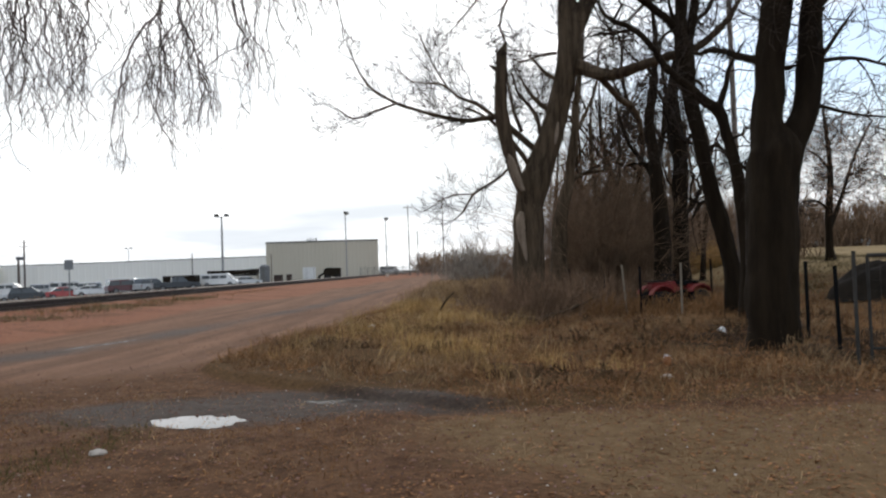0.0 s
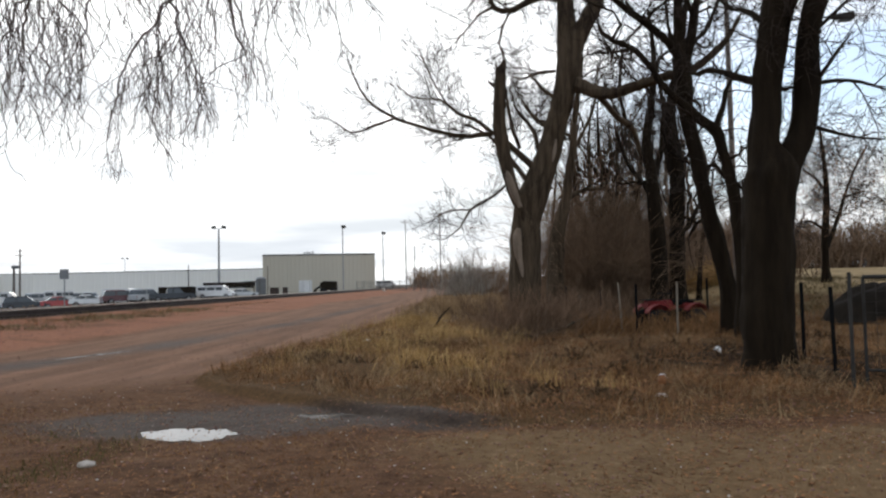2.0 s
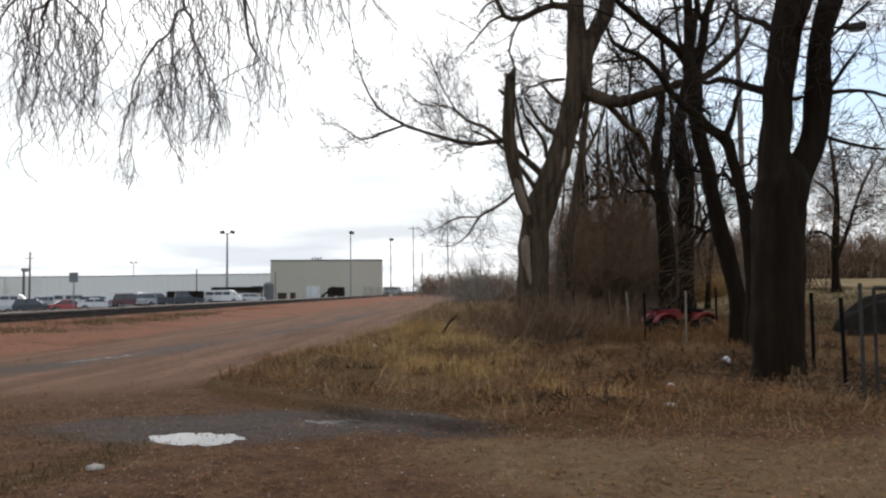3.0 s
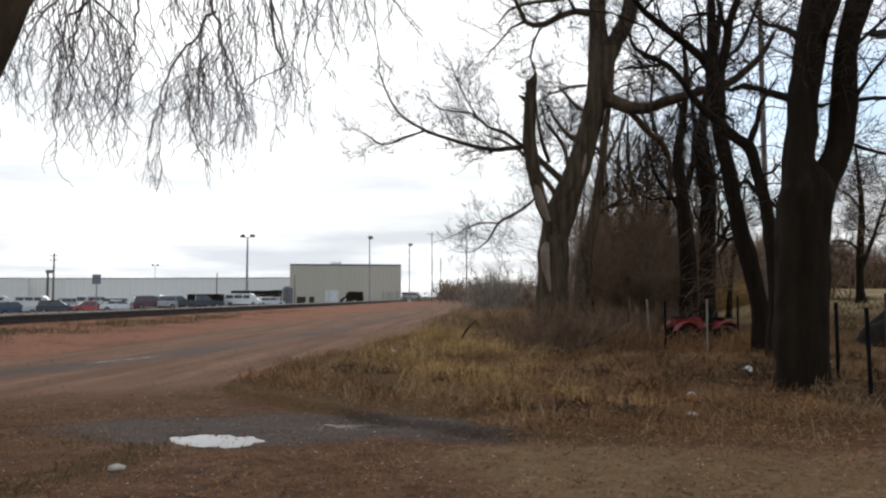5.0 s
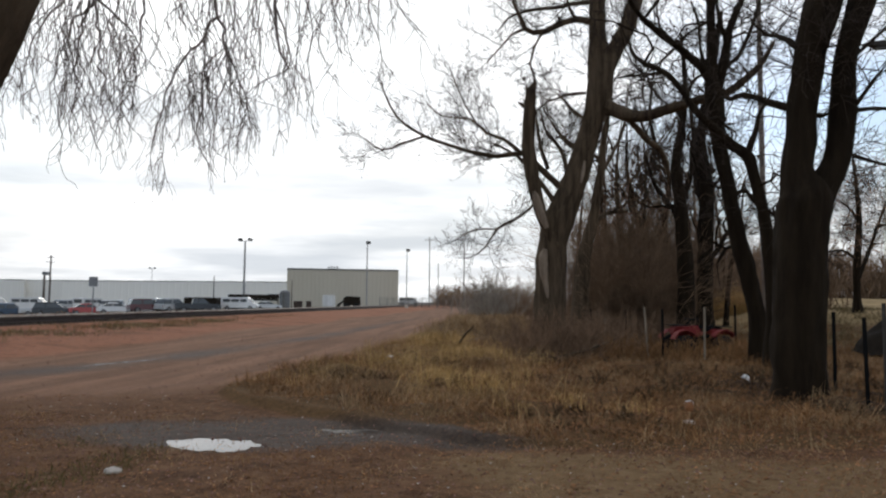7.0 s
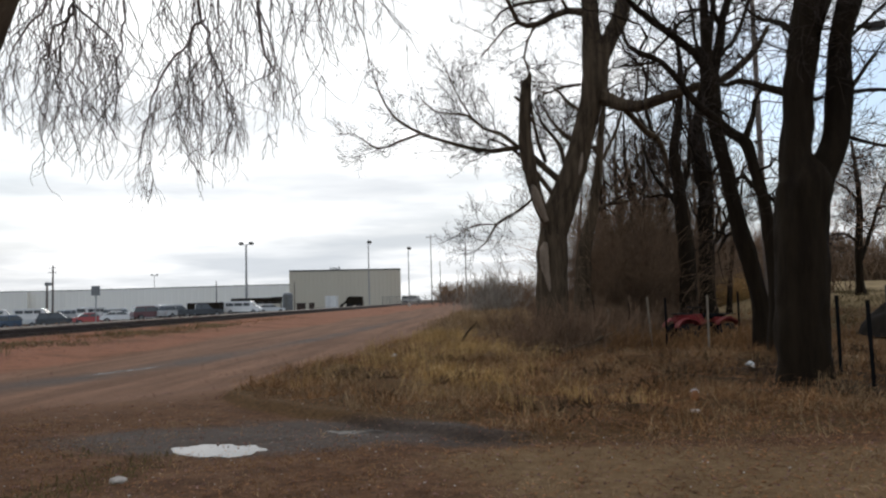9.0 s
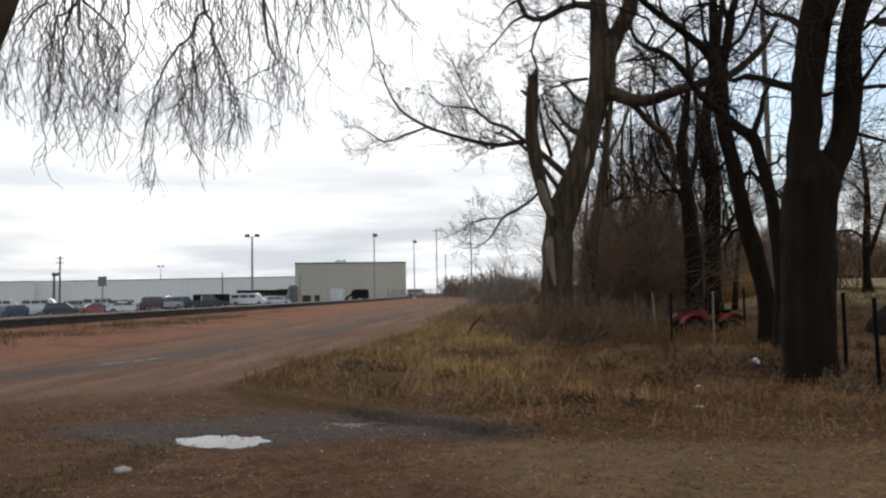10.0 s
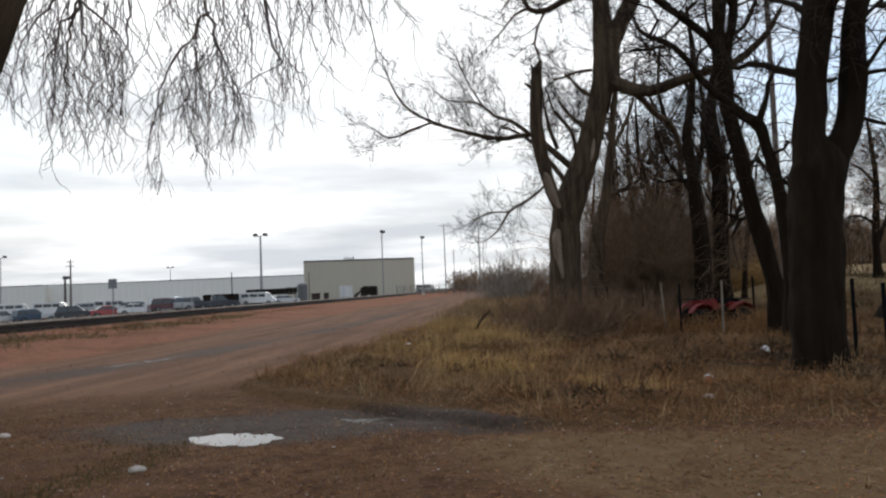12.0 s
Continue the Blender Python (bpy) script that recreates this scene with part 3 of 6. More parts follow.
# ======== trees ========
LEAN_TW = dict(depth=3, every=0.138, length=1.25, spread=0.7, pull=(0, 0, 0.10), start=0.2, girth=0.012, tip=0.0048, bend=0.18)
tree("tree", [
    [(1.754, 24, -0.35, 0.773), (1.754, 24, -0.053, 0.644), (1.755, 24, 0.452, 0.552), (1.757, 24, 1.175, 0.506), (1.795, 24, 2.267, 0.487), (1.851, 24, 3.182, 0.487), (1.925, 24, 3.733, 0.46), (2.108, 24, 4.323, 0.497), (2.402, 24, 5.025, 0.423), (2.716, 24, 5.953, 0.377), (2.994, 24, 6.884, 0.349), (3.255, 24, 7.819, 0.349), (3.407, 24, 8.759, 0.368), (3.377, 24, 9.706, 0.331), (3.346, 24, 10.659, 0.267), (3.352, 24, 11.616, 0.258), (3.423, 24, 13.935, 0.212), (3.384, 24, 16.486, 0.11)],
    [(3.462, 24, 8.758, 0.276), (3.687, 24, 9.474, 0.294), (3.985, 24, 10.077, 0.267), (4.301, 24, 10.642, 0.258), (4.585, 24, 11.592, 0.239), (5.079, 24, 13.118, 0.184), (5.691, 24, 15.04, 0.092)],
    [(2.162, 24.0, 5.33, 0.12), (1.519, 24.0, 5.939, 0.108), (0.903, 24.0, 6.477, 0.093), (0.071, 24.0, 6.395, 0.081), (-0.737, 23.4, 6.413, 0.065), (-1.613, 23.1, 6.639, 0.051), (-2.26, 22.8, 6.828, 0.05), (-3.055, 22.6, 7.35, 0.038), (-3.458, 22.5, 8.102, 0.025), (-3.701, 22.5, 8.837, 0.013)],
    [(-2.207, 22.8, 6.807, 0.039), (-2.907, 22.6, 6.537, 0.038), (-3.507, 22.4, 6.3, 0.025), (-4.251, 22.2, 6.778, 0.013)],
    [(0.867, 24.0, 6.498, 0.067), (0.277, 23.7, 6.895, 0.066), (-0.26, 23.5, 7.048, 0.052), (-0.78, 23.3, 7.454, 0.04), (-1.757, 23.1, 7.556, 0.026), (-2.356, 23.0, 8.17, 0.014)],
    [(-0.521, 23.4, 7.243, 0.04), (-0.955, 23.6, 7.967, 0.026), (-1.297, 23.7, 8.764, 0.027), (-1.554, 23.8, 9.472, 0.014)],
    [(1.975, 24.0, 4.823, 0.093), (1.447, 24.0, 5.572, 0.081), (0.996, 24.4, 6.232, 0.068), (0.463, 24.8, 6.744, 0.042), (-0.194, 25.2, 7.161, 0.028)],
    [(1.303, 24.0, 4.84, 0.048), (1.036, 24.0, 4.576, 0.045), (0.574, 23.6, 4.24, 0.04), (0.055, 23.3, 3.908, 0.04), (-0.288, 23.1, 3.336, 0.026), (-0.833, 23.0, 2.928, 0.014)],
    [(0.055, 23.3, 3.908, 0.026), (-0.621, 23.2, 3.896, 0.026), (-1.291, 23.1, 3.561, 0.014)],
    [(3.145, 24, 10.892, 0.12), (2.665, 24, 10.977, 0.11), (2.081, 23.7, 10.699, 0.109), (1.601, 23.4, 10.349, 0.099), (1.227, 23.2, 10.243, 0.089), (0.953, 23.1, 10.321, 0.08), (0.733, 23, 10.785, 0.062), (0.496, 22.9, 11.303, 0.053), (0.044, 22.8, 12.287, 0.035)],
    [(1.468, 23.3, 10.239, 0.04), (1.233, 23.3, 9.778, 0.036), (1.106, 23.3, 9.223, 0.036), (1.232, 23.3, 8.907, 0.036), (1.322, 23.3, 8.573, 0.027)],
    [(3.149, 24, 11.544, 0.083), (2.45, 23.7, 11.356, 0.073), (1.974, 23.5, 11.17, 0.063), (1.142, 23.3, 11.029, 0.054), (0.414, 23.2, 10.741, 0.036), (0.053, 23.1, 10.188, 0.022)],
    [(0.948, 23, 10.32, 0.053), (0.501, 23, 10.107, 0.035), (0.143, 23, 9.689, 0.026), (-0.268, 23, 9.235, 0.018)],
    [(2.665, 24, 10.939, 0.064), (2.423, 23.8, 11.265, 0.055), (2.168, 23.6, 12.041, 0.036)],
    [(3.494, 24, 8.042, 0.276), (3.789, 23.8, 7.892, 0.237), (4.149, 23.4, 7.6, 0.215), (4.633, 23, 7.439, 0.176), (5.149, 22.6, 7.508, 0.156), (5.694, 22.4, 7.641, 0.137), (6.31, 22.2, 7.77, 0.128), (6.913, 22, 7.913, 0.118), (7.426, 21.8, 8.306, 0.1), (7.768, 21.6, 8.693, 0.074), (8.135, 21.6, 9.328, 0.041)],
    [(4.147, 23.2, 7.458, 0.107), (4.537, 23.6, 7.189, 0.099), (4.971, 24, 6.834, 0.101), (5.418, 24.4, 6.693, 0.094), (5.725, 24.8, 6.278, 0.086), (5.883, 25.2, 5.579, 0.058)],
    [(3.108, 24, 7.726, 0.074), (2.833, 24, 7.672, 0.074), (2.547, 24.4, 8.025, 0.065), (2.363, 24.8, 8.425, 0.048), (2.113, 25.2, 8.836, 0.039)],
    [(2.929, 24, 8.481, 0.055), (2.337, 23.6, 8.317, 0.045), (1.77, 23.3, 8.053, 0.036), (1.304, 23, 8.12, 0.022)],
    [(2.682, 24, 6.661, 0.083), (2.377, 24.6, 7.02, 0.075), (2.092, 25, 7.501, 0.057), (1.836, 25.4, 8.096, 0.039)],
    [(2.332, 24, 5.861, 0.083), (2.281, 24.6, 6.542, 0.075), (2.091, 25, 7.013, 0.067), (1.737, 25.4, 7.599, 0.049), (1.568, 25.8, 8.506, 0.03)],
    [(1.773, 24.6, 6.065, 0.075), (1.548, 24.6, 6.737, 0.066), (1.398, 24.6, 7.605, 0.047), (1.323, 24.6, 8.38, 0.028)],
], "tall leaning bare tree with split grey bark", BARK, 11, LEAN_TW)
SNAG = tree("broken_tree_trunk", [
    [(1.971, 23.7, 3.344, 0.163), (1.703, 23.7, 3.924, 0.182), (1.47, 23.7, 4.526, 0.191), (1.307, 23.7, 5.167, 0.2), (1.163, 23.7, 5.904, 0.218), (1.072, 23.7, 6.83, 0.2), (1.108, 23.7, 7.76, 0.182), (1.163, 23.7, 8.414, 0.163), (1.254, 23.7, 8.694, 0.082), (1.291, 23.7, 8.919, 0.027)],
    [(1.016, 23.7, 7.91, 0.091), (0.87, 23.7, 8.024, 0.064), (0.723, 23.7, 8.138, 0.018)],
    [(1.035, 23.7, 8.359, 0.073), (1.016, 23.7, 8.547, 0.045), (1.035, 23.7, 8.697, 0.018)],
], "broken dead snag with stripped pale wood", BARK, 12)


def bare_wood(parent, stripes):
    """Long scars where the bark has come away."""
    for ctrl in stripes:
        one = Tubes()
        pts, rad = spline(ctrl, 0.08)
        one.add(pts, rad, 12, 0.2, random.Random(len(ctrl)))
        one.make("bare_wood", BARK_PALE, parent, True, parent.location)


bare_wood(SNAG, [
    [(1.647, 23.42, 3.969, 0.081), (1.452, 23.42, 4.455, 0.135), (1.309, 23.42, 4.908, 0.126), (1.238, 23.42, 5.162, 0.045)],
    [(1.599, 23.56, 3.316, 0.066), (1.546, 23.56, 3.102, 0.141), (1.545, 23.56, 2.691, 0.141), (1.615, 23.56, 2.247, 0.103), (1.703, 23.56, 1.716, 0.047)],
    [(2.849, 23.45, 6.125, 0.027), (2.794, 23.45, 5.762, 0.063), (2.721, 23.45, 5.399, 0.027)],
    [(2.568, 23.25, 4.06, 0.018), (2.497, 23.25, 3.81, 0.045), (2.425, 23.25, 3.526, 0.018)],
])

BIG_TW = dict(depth=3, every=0.17, tip=0.0055, length=1.3, girth=0.013, spread=0.85, pull=(0, 0, 0), start=0.36, bend=0.22)
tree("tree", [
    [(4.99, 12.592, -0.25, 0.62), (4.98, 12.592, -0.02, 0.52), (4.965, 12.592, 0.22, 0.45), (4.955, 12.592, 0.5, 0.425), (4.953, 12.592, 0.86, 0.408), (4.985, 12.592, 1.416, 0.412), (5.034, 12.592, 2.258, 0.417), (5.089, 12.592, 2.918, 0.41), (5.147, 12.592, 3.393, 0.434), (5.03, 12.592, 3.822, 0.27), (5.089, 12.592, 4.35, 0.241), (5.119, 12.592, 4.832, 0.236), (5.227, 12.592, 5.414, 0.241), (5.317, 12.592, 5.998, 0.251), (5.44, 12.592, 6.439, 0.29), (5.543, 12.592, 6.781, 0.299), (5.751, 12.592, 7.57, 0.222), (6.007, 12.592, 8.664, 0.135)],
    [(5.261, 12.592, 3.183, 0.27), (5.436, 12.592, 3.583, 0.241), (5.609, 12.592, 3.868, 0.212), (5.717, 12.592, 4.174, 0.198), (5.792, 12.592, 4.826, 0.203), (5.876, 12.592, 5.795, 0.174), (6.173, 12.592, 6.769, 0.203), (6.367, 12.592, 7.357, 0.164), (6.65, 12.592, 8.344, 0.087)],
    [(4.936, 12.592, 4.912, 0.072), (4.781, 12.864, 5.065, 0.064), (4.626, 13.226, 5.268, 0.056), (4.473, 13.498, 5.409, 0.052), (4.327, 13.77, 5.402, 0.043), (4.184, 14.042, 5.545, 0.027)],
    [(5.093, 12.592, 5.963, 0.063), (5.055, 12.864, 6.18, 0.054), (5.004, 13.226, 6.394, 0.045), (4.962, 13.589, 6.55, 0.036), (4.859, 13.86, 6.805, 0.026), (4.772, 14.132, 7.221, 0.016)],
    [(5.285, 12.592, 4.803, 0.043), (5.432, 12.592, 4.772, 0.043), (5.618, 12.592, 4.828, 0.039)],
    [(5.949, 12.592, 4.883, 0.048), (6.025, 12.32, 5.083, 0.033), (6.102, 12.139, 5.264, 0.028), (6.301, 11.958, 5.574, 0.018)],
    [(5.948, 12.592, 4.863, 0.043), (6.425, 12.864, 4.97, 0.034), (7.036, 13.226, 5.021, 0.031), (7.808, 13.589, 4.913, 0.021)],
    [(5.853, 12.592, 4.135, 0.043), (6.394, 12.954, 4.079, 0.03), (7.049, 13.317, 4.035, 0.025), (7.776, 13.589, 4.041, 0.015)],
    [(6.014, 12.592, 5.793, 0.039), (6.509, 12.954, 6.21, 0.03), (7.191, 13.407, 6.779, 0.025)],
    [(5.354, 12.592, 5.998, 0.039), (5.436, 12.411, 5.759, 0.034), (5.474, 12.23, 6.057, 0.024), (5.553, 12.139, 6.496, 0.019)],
], "large twin-stemmed tree with dark furrowed bark", BARK_SHADED, 21, BIG_TW)
MID_TW = dict(depth=3, every=0.25, length=1.5, girth=0.020, tip=0.0065, spread=0.85, pull=(0, 0, 0.04), start=0.32, bend=0.24)
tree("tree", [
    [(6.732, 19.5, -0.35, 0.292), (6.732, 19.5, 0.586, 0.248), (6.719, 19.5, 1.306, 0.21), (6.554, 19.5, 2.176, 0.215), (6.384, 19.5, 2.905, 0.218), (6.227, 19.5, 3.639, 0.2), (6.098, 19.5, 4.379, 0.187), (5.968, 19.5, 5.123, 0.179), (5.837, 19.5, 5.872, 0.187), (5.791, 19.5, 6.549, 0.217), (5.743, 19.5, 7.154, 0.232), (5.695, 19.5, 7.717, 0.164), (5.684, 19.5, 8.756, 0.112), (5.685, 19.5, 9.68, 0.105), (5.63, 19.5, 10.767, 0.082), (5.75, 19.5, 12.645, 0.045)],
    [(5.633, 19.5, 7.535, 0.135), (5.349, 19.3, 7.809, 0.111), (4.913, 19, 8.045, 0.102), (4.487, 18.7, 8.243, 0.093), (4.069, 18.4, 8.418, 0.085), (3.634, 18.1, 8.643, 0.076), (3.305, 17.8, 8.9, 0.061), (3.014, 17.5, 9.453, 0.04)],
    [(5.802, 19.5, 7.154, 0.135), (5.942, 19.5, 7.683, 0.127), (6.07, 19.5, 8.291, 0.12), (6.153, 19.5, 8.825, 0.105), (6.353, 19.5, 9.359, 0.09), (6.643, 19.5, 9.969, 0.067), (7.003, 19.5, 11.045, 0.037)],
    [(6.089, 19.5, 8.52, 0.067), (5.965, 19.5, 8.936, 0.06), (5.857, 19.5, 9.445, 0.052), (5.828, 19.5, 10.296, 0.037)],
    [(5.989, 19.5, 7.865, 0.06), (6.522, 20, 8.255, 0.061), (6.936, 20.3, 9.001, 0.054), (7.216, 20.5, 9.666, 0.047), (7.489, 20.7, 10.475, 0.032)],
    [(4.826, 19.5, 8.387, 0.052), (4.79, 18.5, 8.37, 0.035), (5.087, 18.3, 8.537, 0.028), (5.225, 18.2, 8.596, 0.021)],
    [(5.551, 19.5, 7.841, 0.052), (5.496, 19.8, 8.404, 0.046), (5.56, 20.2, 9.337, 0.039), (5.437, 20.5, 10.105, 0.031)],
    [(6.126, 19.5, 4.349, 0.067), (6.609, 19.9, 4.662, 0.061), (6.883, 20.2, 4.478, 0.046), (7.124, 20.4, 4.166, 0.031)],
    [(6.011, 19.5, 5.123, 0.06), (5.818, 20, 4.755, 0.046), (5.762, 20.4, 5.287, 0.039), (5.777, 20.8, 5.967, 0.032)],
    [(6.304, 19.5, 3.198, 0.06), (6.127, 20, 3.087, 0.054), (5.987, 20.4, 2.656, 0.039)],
], "dark bare tree dividing into crooked stems", BARK_SHADED, 31, MID_TW, boughs=9)
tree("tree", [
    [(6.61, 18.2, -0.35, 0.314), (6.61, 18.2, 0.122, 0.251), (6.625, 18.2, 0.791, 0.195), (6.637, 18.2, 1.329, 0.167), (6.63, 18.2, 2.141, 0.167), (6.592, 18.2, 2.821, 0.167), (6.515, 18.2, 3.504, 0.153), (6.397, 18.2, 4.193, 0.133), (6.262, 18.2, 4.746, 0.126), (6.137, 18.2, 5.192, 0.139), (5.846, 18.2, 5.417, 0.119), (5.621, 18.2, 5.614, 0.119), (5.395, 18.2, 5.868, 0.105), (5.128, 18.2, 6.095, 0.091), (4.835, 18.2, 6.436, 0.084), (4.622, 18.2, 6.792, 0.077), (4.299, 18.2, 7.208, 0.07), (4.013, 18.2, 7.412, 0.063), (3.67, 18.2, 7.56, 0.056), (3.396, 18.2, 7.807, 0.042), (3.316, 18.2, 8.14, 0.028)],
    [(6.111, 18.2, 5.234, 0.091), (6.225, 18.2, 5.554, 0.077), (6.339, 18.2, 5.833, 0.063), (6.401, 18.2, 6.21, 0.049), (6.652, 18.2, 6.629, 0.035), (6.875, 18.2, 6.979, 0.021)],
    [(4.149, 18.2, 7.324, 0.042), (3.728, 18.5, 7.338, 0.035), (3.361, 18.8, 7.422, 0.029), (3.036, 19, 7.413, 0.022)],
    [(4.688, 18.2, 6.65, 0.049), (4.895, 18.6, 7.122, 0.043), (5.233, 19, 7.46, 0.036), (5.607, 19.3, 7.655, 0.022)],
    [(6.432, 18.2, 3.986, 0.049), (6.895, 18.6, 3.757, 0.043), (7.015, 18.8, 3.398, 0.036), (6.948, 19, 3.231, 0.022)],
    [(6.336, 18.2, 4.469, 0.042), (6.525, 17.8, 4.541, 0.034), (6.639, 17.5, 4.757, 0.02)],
], "crooked dark bare tree bending across others", BARK_SHADED, 32, MID_TW, boughs=9)
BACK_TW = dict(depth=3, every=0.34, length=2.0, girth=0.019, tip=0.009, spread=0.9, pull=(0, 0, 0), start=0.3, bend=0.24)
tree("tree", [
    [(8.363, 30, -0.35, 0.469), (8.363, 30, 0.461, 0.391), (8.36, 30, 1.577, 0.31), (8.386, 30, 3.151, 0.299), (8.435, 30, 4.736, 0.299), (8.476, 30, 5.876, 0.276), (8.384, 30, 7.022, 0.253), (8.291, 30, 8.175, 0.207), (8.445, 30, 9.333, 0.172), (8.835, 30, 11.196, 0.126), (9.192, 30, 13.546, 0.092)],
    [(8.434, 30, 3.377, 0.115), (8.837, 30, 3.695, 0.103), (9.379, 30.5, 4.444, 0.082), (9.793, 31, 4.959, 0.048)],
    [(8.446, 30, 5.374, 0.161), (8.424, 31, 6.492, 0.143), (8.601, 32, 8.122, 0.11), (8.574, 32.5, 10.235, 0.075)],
], "bare woodland tree with straight dark trunk", BARK_SHADED, 41, BACK_TW, "bare trees of the wood", boughs=6)
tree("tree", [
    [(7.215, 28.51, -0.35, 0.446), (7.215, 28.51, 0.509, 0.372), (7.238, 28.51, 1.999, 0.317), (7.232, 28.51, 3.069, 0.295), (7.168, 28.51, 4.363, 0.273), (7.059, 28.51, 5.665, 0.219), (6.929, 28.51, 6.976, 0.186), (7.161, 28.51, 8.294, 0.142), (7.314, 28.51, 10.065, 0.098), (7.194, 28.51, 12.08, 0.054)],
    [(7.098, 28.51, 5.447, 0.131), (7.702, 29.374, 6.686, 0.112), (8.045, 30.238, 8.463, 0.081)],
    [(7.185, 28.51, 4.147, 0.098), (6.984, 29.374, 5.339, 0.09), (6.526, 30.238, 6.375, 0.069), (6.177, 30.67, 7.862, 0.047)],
], "bare woodland tree with thick dark trunk", BARK_SHADED, 42, BACK_TW, "bare trees of the wood", boughs=6)
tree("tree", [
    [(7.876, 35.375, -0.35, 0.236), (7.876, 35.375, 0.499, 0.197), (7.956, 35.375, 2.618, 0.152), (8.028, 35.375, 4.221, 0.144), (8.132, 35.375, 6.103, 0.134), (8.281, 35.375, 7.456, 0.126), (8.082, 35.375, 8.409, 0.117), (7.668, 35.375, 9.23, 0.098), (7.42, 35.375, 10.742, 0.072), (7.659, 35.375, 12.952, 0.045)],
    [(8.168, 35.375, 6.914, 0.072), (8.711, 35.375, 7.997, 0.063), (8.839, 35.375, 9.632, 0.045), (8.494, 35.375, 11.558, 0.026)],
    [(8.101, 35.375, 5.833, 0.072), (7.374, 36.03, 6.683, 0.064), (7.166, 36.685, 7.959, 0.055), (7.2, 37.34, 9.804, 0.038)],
], "thin crooked woodland tree with dark trunk", BARK_SHADED, 44, BACK_TW, "bare trees of the wood", boughs=5)
tree("tree", [
    [(3.304, 29, -0.35, 0.454), (3.304, 29, 0.227, 0.378), (3.356, 29, 1.975, 0.322), (3.494, 29, 3.517, 0.278), (3.806, 29, 4.625, 0.211), (3.988, 29, 5.738, 0.178), (4.171, 29, 6.856, 0.144), (4.243, 29, 7.755, 0.133), (4.404, 29, 8.77, 0.1), (4.591, 29, 10.244, 0.078), (4.515, 29, 11.847, 0.044)],
    [(3.762, 29, 4.58, 0.111), (4.186, 29.5, 5.039, 0.102), (4.778, 30, 5.281, 0.08), (5.546, 30.5, 5.436, 0.058), (5.991, 31, 6.021, 0.036)],
    [(4.125, 29, 6.632, 0.089), (4.798, 30, 7.732, 0.069), (5.438, 31, 9.138, 0.059), (5.801, 32, 11.13, 0.037)],
], "bare woodland tree beside the leaning tree", BARK, 43, BACK_TW, "bare trees of the wood", boughs=5)


def wood_trees():
    """The bare trees that stand behind, along the wood's edge."""
    rng = random.Random(77)
    spots = [(5.6, 33), (7.2, 37), (5.3, 35.5), (6.7, 33.8), (7.9, 36.2), (6.2, 41), (9.8, 42), (11.6, 38), (13.5, 44), (8.0, 47), (5.5, 52), (11.5, 52), (15.5, 50), (7.5, 62), (11.8, 43), (13.0, 47)]
    for k, (x, y) in enumerate(spots):
        h = 7.5 + 4 * rng.random()
        r = 0.10 + 0.12 * rng.random()
        z = gz(x, y)
        lx, ly = rng.gauss(0, 0.9), rng.gauss(0, 0.9)
        trunk = [(x, y, z - 0.1, r * 1.5), (x + 0.05 * lx, y, z + 0.5, r), (x + 0.3 * lx, y + 0.3 * ly, z + h * 0.35, r * 0.8), (x + 0.9 * lx, y + ly, z + h * 0.7, r * 0.5), (x + lx + rng.gauss(0, 0.4), y + ly, z + h, r * 0.06)]
        limbs = [trunk]
        for _ in range(5):
            u = 0.28 + 0.5 * rng.random()
            a = rng.random() * 6.28
            q = Vector((x + lx * u, y + ly * u, z + h * u))
            d = Vector((math.cos(a), math.sin(a), 0.7 + rng.random()))
            ln = 1.6 + 2 * rng.random()
            limbs.append([(*q, r * 0.34), (*(q + d * ln * 0.4), r * 0.25), (*(q + d * ln * 0.75 + Vector((rng.gauss(0, 0.2), 0, 0.3))), r * 0.15), (*(q + d * ln + Vector((rng.gauss(0, 0.4), 0, 0.9))), r * 0.05)])
        tree("tree", limbs, "bare woodland tree with dark trunk", BARK_SHADED if k % 3 else BARK, 100 + k, dict(depth=3, every=0.46, length=1.9, girth=0.015, bend=0.22, spread=0.9, pull=(0, 0, 0.05), start=0.2, tip=0.007), "bare trees of the wood", step=0.5)


wood_trees()

# tree in the field beyond the fence, keeping a few withered leaves
FIELD_TREE = tree("tree", [
    [(18.002, 38.0, 1.256, 0.251), (17.992, 38.0, 2.172, 0.172), (18.035, 38.0, 3.603, 0.172), (18.207, 38.0, 5.894, 0.134), (18.125, 38.0, 7.626, 0.096), (18.0, 38.0, 9.076, 0.058)],
    [(18.119, 38.0, 3.026, 0.117), (19.187, 39.0, 4.511, 0.099), (19.842, 39.5, 5.725, 0.079), (20.767, 40.0, 7.413, 0.061), (21.573, 40.0, 8.74, 0.04)],
    [(18.05, 38.0, 3.889, 0.076), (17.114, 37.5, 4.313, 0.058), (16.195, 37.0, 4.165, 0.037)],
    [(18.178, 38.0, 5.895, 0.076), (17.828, 38.5, 6.707, 0.059), (17.497, 39.0, 7.094, 0.039)],
    [(19.839, 39.5, 5.666, 0.061), (20.754, 39.0, 5.918, 0.039), (21.446, 38.5, 5.241, 0.038)],
], "bare tree with a few withered brown leaves in the field", BARK_SHADED, 51, dict(depth=3, every=0.155, length=1.8, girth=0.013, spread=0.9, pull=(0, 0, 0.0), start=0.2, tip=0.008))


